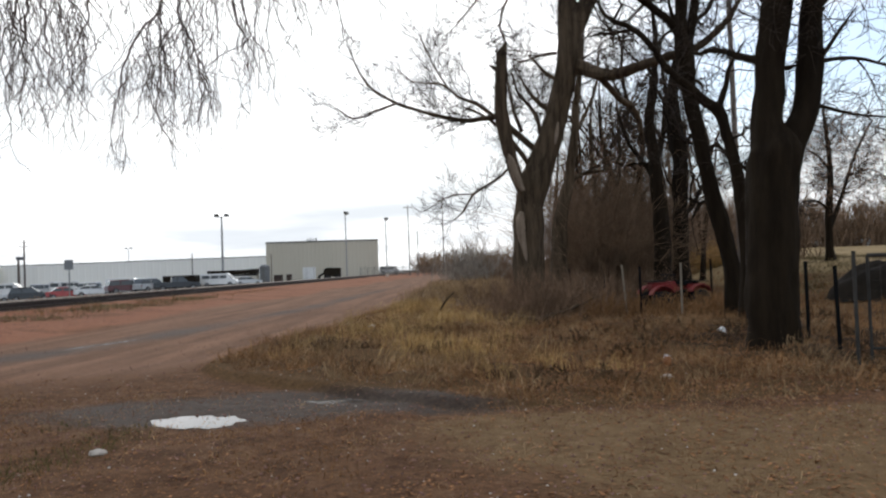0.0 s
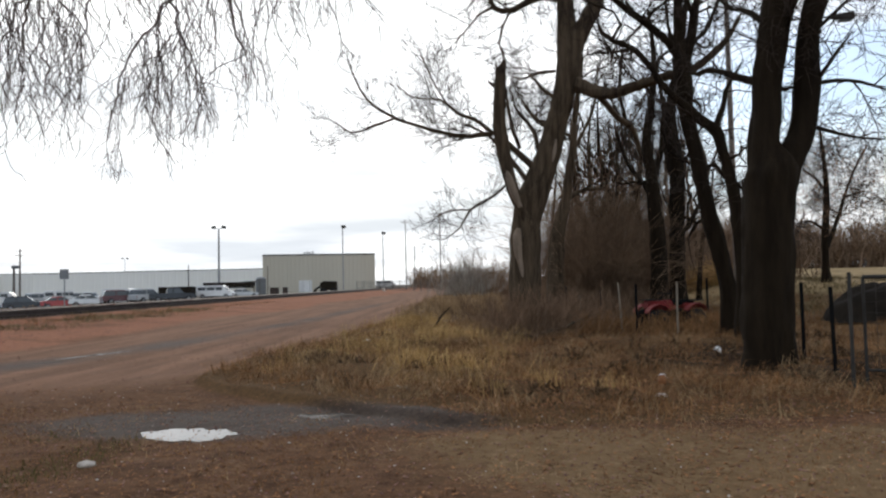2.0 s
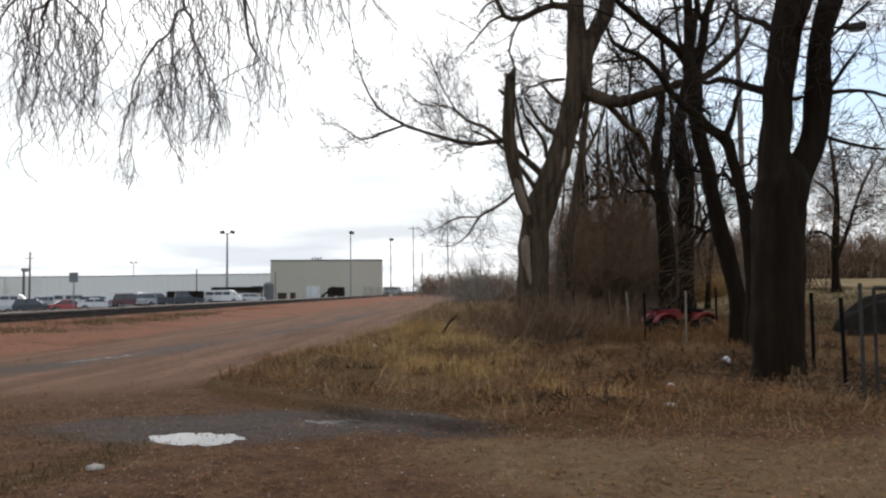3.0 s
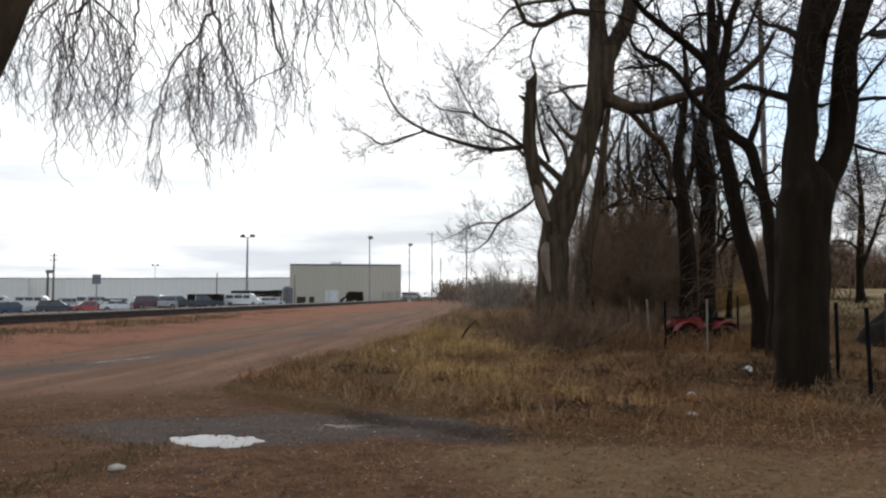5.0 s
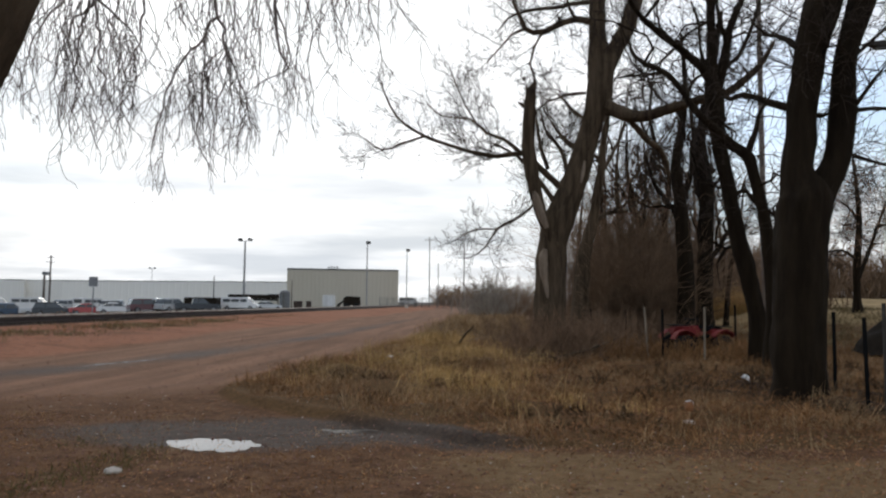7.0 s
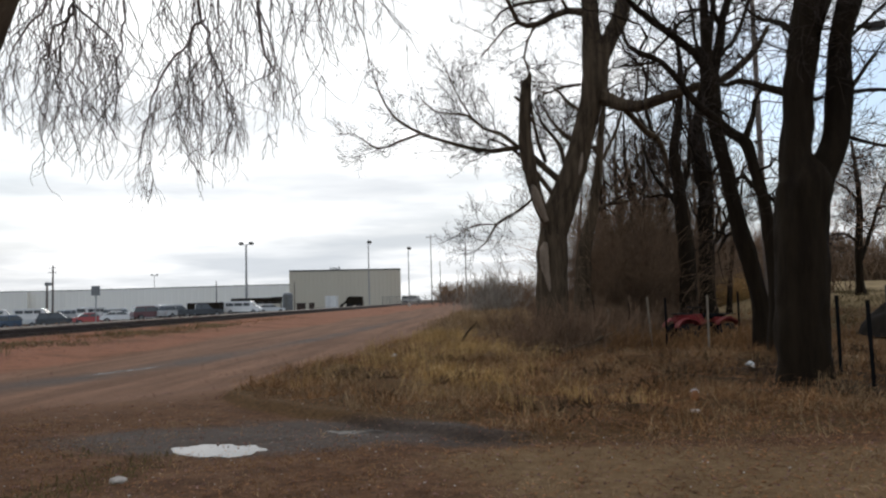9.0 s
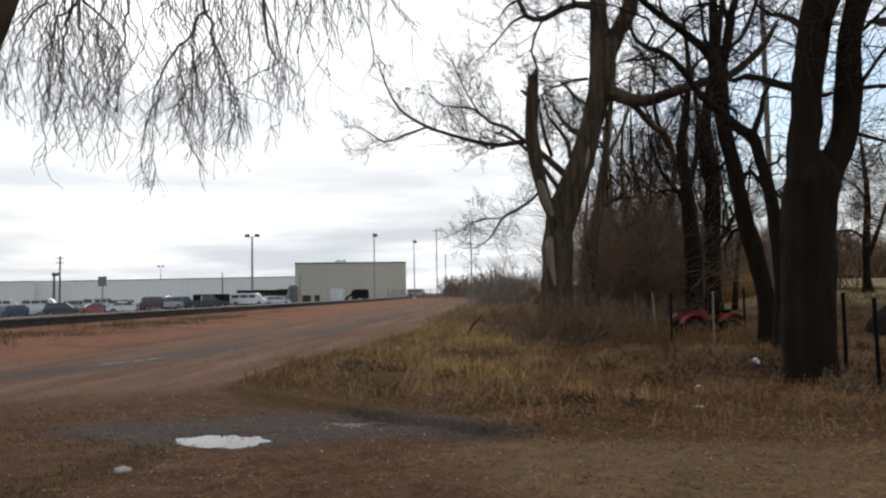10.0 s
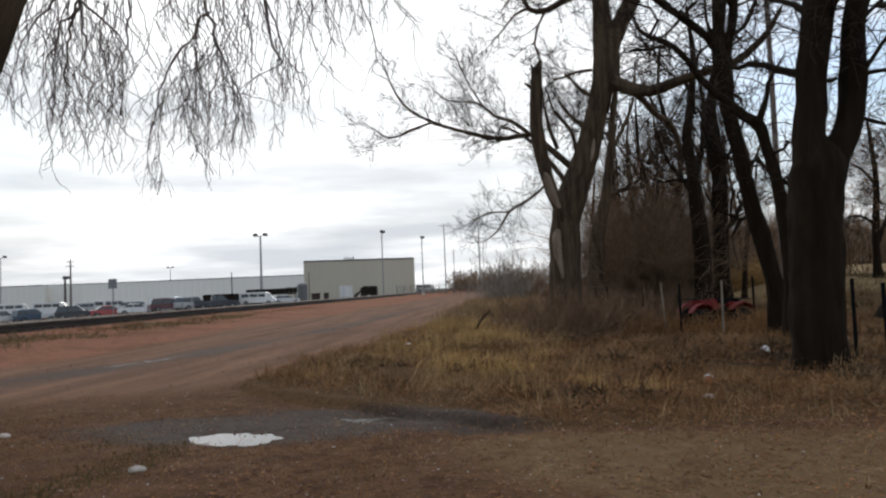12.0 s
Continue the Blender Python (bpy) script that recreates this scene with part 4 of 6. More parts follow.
def crown_leaves(parent, seed, count, spread, low, high, mat):
    """Withered leaves that still hang in a crown."""
    rng = random.Random(seed)
    v, f = [], []
    for _ in range(count):
        c = Vector((rng.gauss(0, spread), rng.gauss(0, spread), low + (high - low) * rng.random() ** 0.8))
        a, s_ = Vector((rng.gauss(0, 1), rng.gauss(0, 1), rng.gauss(0, 1))).normalized(), 0.03 + 0.035 * rng.random()
        e = a.orthogonal().normalized()
        k = len(v)
        v += [c - a * s_, c + e * s_ * 0.6, c + a * s_, c - e * s_ * 0.6 + a.cross(e) * s_ * 0.3]
        f += [(k, k + 1, k + 2), (k, k + 2, k + 3)]
    return tagged(mesh_object("withered_leaf", v, f, mat, parent), "brown withered leaves", kind="stuff")


crown_leaves(FIELD_TREE, 9, 6000, 2.6, 2.2, 7.5, LEAF_TREE)

# ======== undergrowth ========


def brush(name, seed, count, spot, low, high, label, r0=0.012, mat=None, lean=0.25, side=4, tip=0.004, bend=0.16, segs=5):
    """A thicket of thin crooked stems; spot(rng) gives the foot of each."""
    rng = random.Random(seed)
    t = Tubes()
    for _ in range(count):
        x, y = spot(rng)
        h = low + (high - low) * rng.random() ** 1.6
        way = (rng.gauss(0, lean), rng.gauss(0, lean), 1)
        pts, rad = wander(rng, (x, y, gz(x, y) - 0.05), way, h, r0 * (0.6 + 0.8 * rng.random()) * (0.5 + h / high), tip, bend, (0, 0, 0.04), h / segs)
        t.add(pts, rad, 3)
        for _ in range(side):
            i = rng.randrange(1, len(pts) - 1)
            d = (pts[i + 1] - pts[i]).normalized() + Vector((rng.gauss(0, 0.7), rng.gauss(0, 0.7), rng.gauss(0.1, 0.4)))
            ln = h * (0.14 + 0.3 * rng.random())
            q, s = wander(rng, pts[i], d, ln, max(rad[i] * 0.6, tip), tip, bend * 1.4, (0, 0, 0.03), ln / (2 if segs > 3 else 1.01))
            t.add(q, s, 3)
    ob = t.make(name, mat or BRUSH, None, False)
    return tagged(ob, label, "brush", kind="stuff")


def thicket_spot(rng, y0, y1, a, b):
    """A foot in the wedge of ground between the leaning tree and the dark trunks."""
    y = y0 + (y1 - y0) * rng.random()
    return y * (a + (b - a) * rng.random()), y


brush("undergrowth", 301, 2700, lambda r: thicket_spot(r, 29.5, 34, 0.131, 0.236), 1.2, 5.9, "dense bare brown thicket under the trees", 0.011, lean=0.14, side=9, tip=0.0045, bend=0.27)
brush("undergrowth", 312, 620, lambda r: thicket_spot(r, 33, 40, 0.14, 0.262), 3.5, 10.0, "tall crooked bare saplings behind the thicket", 0.018, BRAMBLE, 0.10, 7, 0.007, bend=0.24, segs=7)
brush("undergrowth", 302, 520, lambda r: (1.6 + 5.0 * r.random(), 23.6 + 4.5 * r.random()), 0.3, 1.5, "low bare brush around the tree trunks", 0.01, BRAMBLE, side=5)
brush("bramble", 303, 850, lambda r: (1.9 + r.gauss(0, 0.95), 22.8 + r.gauss(0, 1.2)), 0.3, 1.7, "reddish brown brambles at the foot of the leaning tree", 0.009, BRAMBLE, 0.45, side=5)
brush("weeds", 309, 900, lambda r: (-27 - 22 * r.random(), 30 + 50 * r.random()), 0.2, 0.7, "dry weeds beyond the railway", 0.012, GRASS_BROWN, 0.4, 4, 0.006, segs=3)
brush("weeds", 311, 700, lambda r: (-18.3 + 2.2 * r.random(), 18 + 45 * r.random()), 0.08, 0.32, "dead weeds on the railway bank", 0.008, GRASS_BROWN, 0.5, 5, 0.005, segs=3)
brush("weeds", 308, 700, lambda r: (3.0 + 5.2 * r.random(), 19.5 + 3.0 * r.random()), 0.25, 0.8, "dry brown weeds along the fence", 0.006, GRASS_BROWN, 0.35, 5)
CLUMPS = [(-3.8 + 12.5 * a, 9.4 + 11.5 * b) for a, b in np.random.default_rng(77).random((95, 2))]


def clump_spot(rng):
    """A foot in one of the scattered clumps on the rough grass."""
    while True:
        x, y = rng.choice(CLUMPS)
        x, y = x + rng.gauss(0, 0.17), y + rng.gauss(0, 0.22)
        if float(on_turf(x, y)) > 0.3:
            return x, y


brush("weeds", 310, 3400, clump_spot, 0.06, 0.30, "dark dead weed clumps among the grass", 0.007, WEED_DARK, 0.7, 5, 0.005, segs=3)
brush("undergrowth", 304, 900, lambda r: (5 + 16 * r.random(), 44 + 12 * r.random()), 1.5, 5.5, "bare thicket at the back of the wood", 0.03, side=5, tip=0.012)
brush("hedgerow", 305, 270, lambda r: (-0.4 + r.gauss(0, 1.7), 86 + 10 * r.random()), 1.4, 6.2, "bare grey bush beside the far end of the road", 0.03, HEDGE, 0.22, side=7, tip=0.016)
brush("hedgerow", 313, 240, lambda r: (-3.4 + 4 * r.random(), 100 + 40 * r.random()), 0.8, 3.6, "low bare hedgerow beside the far end of the road", 0.03, HEDGE, 0.3, side=6, tip=0.018)
brush("hedgerow", 314, 420, lambda r: (1.0 + 9 * r.random() + r.gauss(0, 0.8), 88 + 22 * r.random()), 1.2, 5.2, "bare brown hedgerow behind the leaning tree", 0.03, BRAMBLE, 0.28, side=6, tip=0.018)
brush("dry_bush", 315, 420, lambda r: (12.9 + r.gauss(0, 0.5), 42 + r.gauss(0, 0.4)), 0.5, 1.7, "straw-coloured dry bush behind the wood", 0.02, GRASS_GOLD, 0.3, side=5, tip=0.01)
brush("far_wood", 306, 2800, lambda r: (18 + 75 * r.random(), 104 + 12 * r.random()), 3.0, 8.2, "far brown woods behind the field", 0.075, lean=0.2, side=6, tip=0.035, segs=3)
brush("far_hedge", 307, 700, lambda r: (-20 + 30 * r.random(), 230 + 90 * r.random()), 3.0, 8.5, "far grey hedgerow along the railway", 0.1, side=5, tip=0.06, segs=3)


# ======== grass, leaves and stones ========


def fold_noise(x, y):
    return (np.sin(1.3 * x + 0.7 * np.sin(0.9 * y)) * np.cos(1.1 * y + 0.8 * np.sin(1.7 * x)) + 0.5 * np.sin(3.7 * x - 2.1 * y)) / 1.5


def blades(name, seed, count, where, low, high, width, mat, label, tuft=0.07, per=9, lean=0.45):
    """Dry grass: count blades in tufts; where(x, y) gives the share that grows, x0..y1 its bounds."""
    rng = np.random.default_rng(seed)
    (x0, x1, y0, y1), share = where
    n = count // per
    cx, cy = rng.uniform(x0, x1, n * 3), rng.uniform(y0, y1, n * 3)
    keep = rng.random(n * 3) < share(cx, cy)
    cx, cy = cx[keep][:n], cy[keep][:n]
    size = rng.uniform(0.35, 1.4, len(cx))
    x = np.repeat(cx, per) + rng.normal(0, tuft, len(cx) * per)
    y = np.repeat(cy, per) + rng.normal(0, tuft, len(cx) * per)
    h = (low + (high - low) * rng.random(len(x)) ** 1.5) * np.repeat(size, per)
    z = height(x, y) - 0.01
    a = rng.random(len(x)) * 2 * np.pi
    l = np.abs(rng.normal(0, lean, len(x)))
    ta, tl = rng.random(len(cx)) * 2 * np.pi, np.abs(rng.normal(0, 0.7 * lean, len(cx)))
    dx = (np.cos(a) * l + np.repeat(np.cos(ta) * tl, per)) * h
    dy = (np.sin(a) * l + np.repeat(np.sin(ta) * tl, per)) * h
    wx, wy = -np.sin(a) * width * 0.5 * rng.uniform(0.6, 1.3, len(x)), np.cos(a) * width * 0.5
    m = len(x)
    v = np.zeros((m, 5, 3))
    v[:, 0] = np.stack([x - wx, y - wy, z], 1)
    v[:, 1] = np.stack([x + wx, y + wy, z], 1)
    v[:, 2] = np.stack([x + 0.35 * dx + 0.8 * wx, y + 0.35 * dy + 0.8 * wy, z + 0.6 * h], 1)
    v[:, 3] = np.stack([x + 0.35 * dx - 0.8 * wx, y + 0.35 * dy - 0.8 * wy, z + 0.6 * h], 1)
    v[:, 4] = np.stack([x + dx, y + dy, z + h * np.maximum(0.3, 1 - 0.5 * l)], 1)
    i = np.arange(m)[:, None] * 5
    faces = np.concatenate([i + np.array([[0, 1, 2, 3]])], 0).tolist() + (i + np.array([[3, 2, 4]])).tolist()
    ob = mesh_object(name, v.reshape(-1, 3).tolist(), faces, mat)
    return tagged(ob, label, "grass", kind="stuff")


def off_mud(x, y):
    """Little lies on the wet mud round the puddles."""
    return 1 - 0.85 * np.exp(-(((x + 2.9) / 2.4) ** 2 + ((y - 8.9) / 0.9) ** 2) ** 2)


def gold_share(x, y):
    g = np.exp(-(((x + 1.3) / 1.5) ** 2 + ((y - 15.0) / 3.0) ** 2)) + 1.2 * np.exp(-(((x + 1.4) / 1.3) ** 2 + ((y - 20.5) / 3.5) ** 2)) + 1.2 * np.exp(-(((x + 2.4) / 1.3) ** 2 + ((y - 29) / 5) ** 2)) + np.exp(-(((x - 1.2) / 1.6) ** 2 + ((y - 12.2) / 1.6) ** 2)) * 0.2
    return np.clip(g, 0, 1) * on_turf(x, y) * (0.12 + 0.88 * (fold_noise(1.2 * x + 1.7, 0.8 * y + 0.6) > -0.05))


blades("grass", 401, 52000, ((-5, 9, 8.2, 27), lambda x, y: on_turf(x, y) * (0.14 + 0.86 * (fold_noise(1.1 * x, 1.3 * y) > -0.05))), 0.05, 0.30, 0.008, GRASS_BROWN, "matted dead brown grass", 0.19, 36, 1.4)
blades("grass", 402, 34000, ((-4.8, 4.5, 9, 34), gold_share), 0.14, 0.52, 0.0075, GRASS_GOLD, "tall dry golden grass", 0.17, 60, 0.8)
blades("grass", 403, 15000, ((-5, 9, 8.5, 24), lambda x, y: on_turf(x, y) * (0.06 + 0.94 * (fold_noise(x + 4, y * 0.8) > 0.15))), 0.08, 0.36, 0.0065, GRASS_STRAW, "pale dry grass", 0.15, 18, 1.4)
blades("grass", 404, 16000, ((-7, 6, 4.6, 10), lambda x, y: (1 - on_turf(x, y)) * off_mud(x, y) * (fold_noise(1.4 * x, 1.4 * y) > -0.15) * (0.25 + 0.5 * (x < -1))), 0.015, 0.055, 0.008, GRASS_BROWN, "short trodden dead grass", 0.12, 8, 0.8)
blades("grass", 407, 8000, ((-6.5, 6, 4.4, 10), lambda x, y: (1 - on_turf(x, y)) * off_mud(x, y) * (fold_noise(1.9 * x + 3, 2.3 * y) > 0.12) * (0.35 + 0.65 * smooth(6.6, 8.0, y + 0.1 * x))), 0.02, 0.09, 0.006, GRASS_STRAW, "flattened straw on bare earth", 0.15, 14, 1.6)
blades("grass", 405, 5000, ((-7, -3.5, 4.6, 8), lambda x, y: (fold_noise(1.1 * x + 2, 1.1 * y) > 0.2) * 0.8), 0.03, 0.10, 0.007, GRASS_GREEN, "weak green winter grass", 0.14, 8, 0.7)
blades("grass", 406, 14000, ((5, 14, 12, 40), lambda x, y: on_turf(x, y) * smooth(4.5, 6.5, x)), 0.06, 0.3, 0.012, GRASS_BROWN, "dull brown grass inside the fence", 0.12)
blades("grass", 412, 7000, ((-18.6, -14.8, 17, 46), lambda x, y: smooth(-14.5, -17.5, x) * (fold_noise(0.9 * x, 0.6 * y) > 0.0)), 0.06, 0.26, 0.02, GRASS_OLIVE, "olive weeds on the railway bank", 0.22, 14, 0.9)
blades("grass", 413, 14000, ((10, 27, 26, 62), lambda x, y: smooth(0.3, 0.33, x / y) * (0.25 + 0.75 * (fold_noise(0.5 * x, 0.4 * y) > -0.1))), 0.08, 0.34, 0.03, GRASS_OLIVE, "dull dry grass of the far field", 0.3, 16, 0.8)
blades("grass", 411, 9000, ((-4.5, 3, 34, 84), lambda x, y: smooth(-0.2, 0.8, x - road_edge(y)) * (0.3 + 0.7 * (fold_noise(0.7 * x, 0.5 * y) > -0.2))), 0.25, 0.8, 0.02, GRASS_STRAW, "pale tall grass beside the far road", 0.3, 24, 0.6)


def leaves(name, seed, count, bounds, share, size, mat, label, lift=0.03):
    """Curled fallen leaves, each folded along its rib."""
    rng = np.random.default_rng(seed)
    x, y = rng.uniform(bounds[0], bounds[1], count * 3), rng.uniform(bounds[2], bounds[3], count * 3)
    keep = rng.random(count * 3) < share(x, y)
    x, y = x[keep][:count], y[keep][:count]
    m = len(x)
    a, s = rng.random(m) * 6.283, size * rng.uniform(0.5, 1.2, m)
    z = height(x, y) + rng.random(m) ** 2 * lift + 0.004
    ux, uy, tilt = np.cos(a) * s, np.sin(a) * s, rng.uniform(-0.4, 0.6, m) * s
    fold = rng.uniform(0.05, 0.5, m) * s
    v = np.zeros((m, 4, 3))
    v[:, 0] = np.stack([x - ux, y - uy, z], 1)
    v[:, 1] = np.stack([x + uy * 0.6, y - ux * 0.6, z + fold], 1)
    v[:, 2] = np.stack([x + ux, y + uy, z + np.abs(tilt)], 1)
    v[:, 3] = np.stack([x - uy * 0.6, y + ux * 0.6, z + fold * 0.8], 1)
    i = np.arange(m)[:, None] * 4
    ob = mesh_object(name, v.reshape(-1, 3).tolist(), (i + np.array([[0, 1, 2]])).tolist() + (i + np.array([[0, 2, 3]])).tolist(), mat)
    return tagged(ob, label, "leaves", kind="stuff")


leaves("fallen_leaves", 501, 12000, (-1, 9, 5, 18), lambda x, y: smooth(-1, 2.5, x) * (0.35 + 0.65 * smooth(7.4, 8.6, y)), 0.029, LEAF, "brown fallen leaves on the ground")
leaves("fallen_leaves", 502, 13000, (-8, 5, 4.4, 12), lambda x, y: off_mud(x, y) * (0.35 + 0.65 * (fold_noise(1.3 * x, 1.9 * y) > 0)), 0.022, LEAF, "scattered brown leaves on bare earth")

leaves("fallen_leaves", 503, 16000, (-5, 9, 8.4, 20), lambda x, y: on_turf(x, y) * (0.35 + 0.65 * smooth(-3, 1.5, x)) * (1 - 0.7 * smooth(4.0, 6.0, x)), 0.029, LEAF, "brown leaves caught in dead grass", 0.16)


def stones(name, seed, count, bounds, share, low, high, mat, label):
    rng = np.random.default_rng(seed)
    x, y = rng.uniform(bounds[0], bounds[1], count * 3), rng.uniform(bounds[2], bounds[3], count * 3)
    keep = rng.random(count * 3) < share(x, y)
    x, y = x[keep][:count], y[keep][:count]
    m = len(x)
    unit = np.array([[1, 0, 0], [0, 1, 0], [-1, 0, 0], [0, -1, 0], [0, 0, 0.7], [0, 0, -0.5]])
    s = rng.uniform(low, high, (m, 1, 1))
    v = unit[None] * s * rng.uniform(0.6, 1.3, (m, 6, 1)) + rng.normal(0, 0.15, (m, 6, 3)) * s
    v += np.stack([x, y, height(x, y) + 0.2 * low], 1)[:, None]
    tri = np.array([[0, 1, 4], [1, 2, 4], [2, 3, 4], [3, 0, 4], [1, 0, 5], [2, 1, 5], [3, 2, 5], [0, 3, 5]])
    ob = mesh_object(name, v.reshape(-1, 3).tolist(), (np.arange(m)[:, None, None] * 6 + tri[None]).reshape(-1, 3).tolist(), mat)
    return tagged(ob, label, "gravel", kind="stuff")


stones("gravel", 601, 6500, (-20, -4.5, 9, 34), lambda x, y: 0.15 + 0.85 * smooth(-12, -17, x), 0.008, 0.03, STONE_RED, "loose red quartzite gravel beside the railway")
stones("gravel", 602, 3500, (-7, 5, 4.6, 10), lambda x, y: 0.5 + 0 * x, 0.006, 0.02, STONE_RED, "small reddish stones in the trodden earth")
stones("gravel", 603, 380, (-7, 6, 4.6, 12), lambda x, y: 0.5 + 0 * x, 0.006, 0.017, STONE_GREY, "small pale stones in the trodden earth")
stones("ballast", 605, 5000, (-23, -20.4, 14, 60), lambda x, y: 0.6 + 0 * x, 0.03, 0.06, STONE_RED, "red ballast stones between the rails")
# darker stones carry the same painted shadow along the near rail
stones("ballast", 604, 6000, (-20.4, -18.95, 14, 60), lambda x, y: 0.6 + 0 * x, 0.03, 0.065, STONE_DARK, "ballast stones around the ties, coloured dark as rail shadow")

# ======== litter ========


def lump(name, x, y, z, sx, sy, sz, seed, mat, label, category):
    """A small rounded uneven object resting on the ground."""
    bm = bmesh.new()
    bmesh.ops.create_icosphere(bm, subdivisions=3, radius=1.0)
    for v in bm.verts:
        k = 1 + 0.22 * noise.noise(v.co * 1.7 + Vector((seed, 0, 0))) + 0.1 * noise.noise(v.co * 5 + Vector((0, seed, 0)))
        v.co = Vector((v.co.x * sx * k, v.co.y * sy * k, max(v.co.z, -0.6) * sz * k))
    me = bpy.data.meshes.new(name)
    bm.to_mesh(me)
    bm.free()
    me.materials.append(mat)
    me.polygons.foreach_set("use_smooth", [True] * len(me.polygons))
    ob = new(name, me)
    ob.location = (x, y, z + 0.5 * sz)
    return tagged(ob, label, category)


def ground_lump(name, xy, sx, sy, sz, seed, mat, label, category):
    return lump(name, *xy, gz(*xy), sx, sy, sz, seed, mat, label, category)


ground_lump("stone", (-3.58, 6.76), 0.085, 0.06, 0.035, 1, STONE_GREY, "flat pale stone lying on the brown earth", "stone")
ground_lump("stone", (-6.21, 8.57), 0.075, 0.05, 0.035, 2, STONE_GREY, "pale stone lying on the gravel edge", "stone")
ground_lump("ball", (4.89, 14.96), 0.085, 0.085, 0.09, 3, WHITE, "dirty white ball lying in dead grass", "ball")
ground_lump("paper_scrap", (-2.71, 19.03), 0.10, 0.06, 0.04, 4, WHITE, "white paper scrap caught in the grass", "litter")
ground_lump("plastic_wrapper", (2.76, 10.89), 0.06, 0.055, 0.085, 5, ORANGE, "crumpled orange wrapper in the leaves", "litter")
ground_lump("plastic_bag", (2.98, 11.76), 0.07, 0.05, 0.05, 6, WHITE, "small white plastic bag in dead grass", "litter")
ground_lump("plastic_bag", (2.54, 10.10), 0.09, 0.06, 0.035, 7, STONE_GREY, "flattened grey plastic bag on leaves", "litter")

def fallen_branch(ctrl, seed):
    """A dead limb lying in the brush."""
    rng = random.Random(seed)
    t = Tubes()
    pts, rad = spline(ctrl, 0.15)
    pts = [p + Vector((0, 0, gz(p.x, p.y))) for p in pts]
    t.add(pts, rad, 8, 0.15, rng)
    twigs(t, rng, pts, rad, 2, 0.35, 0.7, 0.8, (0, 0, 0.02), 0.2)
    return tagged(t.make("fallen_branch", BARK), "dead fallen branch lying in the brambles", "branch")


fallen_branch([(1.6, 20.6, 0.05, 0.06), (2.2, 20.9, 0.12, 0.05), (3.0, 21.3, 0.35, 0.035), (3.6, 21.5, 0.6, 0.02)], 1)
fallen_branch([(0.2, 21.4, 0.05, 0.05), (1.0, 21.0, 0.1, 0.045), (2.1, 20.3, 0.08, 0.03)], 2)
fallen_branch([(-1.2, 23.2, 0.02, 0.04), (-0.9, 22.6, 0.5, 0.03), (-0.6, 22.0, 0.85, 0.015)], 3)

# ======== fence posts ========


def pale_post(x, y, h, tx, ty):
    """A weathered wooden stake, square, with a chipped top."""
    bm = box(bmesh.new(), -0.021, -0.020, -0.3, 0.021, 0.020, h, 0.005)
    for v in bm.verts:
        if v.co.z > h - 0.05:
            v.co.z += 0.03 * noise.noise(v.co * 30)
        v.co.x += 0.01 * noise.noise(Vector((x, y, v.co.z * 3)))
    t = thing("fence_post", pose(x, y, gz(x, y), tx, ty, 20), "pale weathered wooden fence stake in dead grass", "fence post", "pale fence stakes")
    part("stake", bm, PALE_POST, t)


def steel_post(x, y, h, tx, ty):
    """A dark steel T-post with its studs."""
    t = thing("fence_post", pose(x, y, gz(x, y), tx, ty, 0), "dark rusted steel fence post in dead grass", "fence post", "dark steel fence posts")
    bm = bmesh.new()
    box(bm, -0.032, -0.005, -0.3, 0.032, 0.005, h, 0.002)
    box(bm, -0.006, 0.0, -0.3, 0.006, 0.05, h, 0.002)
    part("shaft", bm, BLACK, t)
    bm = bmesh.new()
    box(bm, -0.015, -0.014, 0, 0.015, -0.004, 0.012)
    me = bpy.data.meshes.new("stud")
    bm.to_mesh(me)
    bm.free()
    me.materials.append(BLACK)
    for k in range(int(h / 0.11)):
        s = new("stud", me)
        s.parent = t
        s.location = (0, 0, 0.12 + 0.11 * k)


for (x, y), h, tx, ty in (((4.27, 21.06), 1.36, 0, -4.5), ((5.25, 19.02), 1.38, 0, 0.5), ((3.84, 26.15), 1.05, 0, 1)):
    pale_post(x, y, h, tx, ty)
for (x, y), h, tx, ty in (((5.79, 13.14), 1.38, 0, 0), ((5.58, 11.61), 1.36, 0, -1), ((4.54, 20.45), 1.42, 0, 0), ((7.01, 22.16), 1.42, 0, 0), ((4.62, 26.62), 1.35, 0, 2), ((3.08, 23.66), 1.35, 0, -2)):
    steel_post(x, y, h, tx, ty)


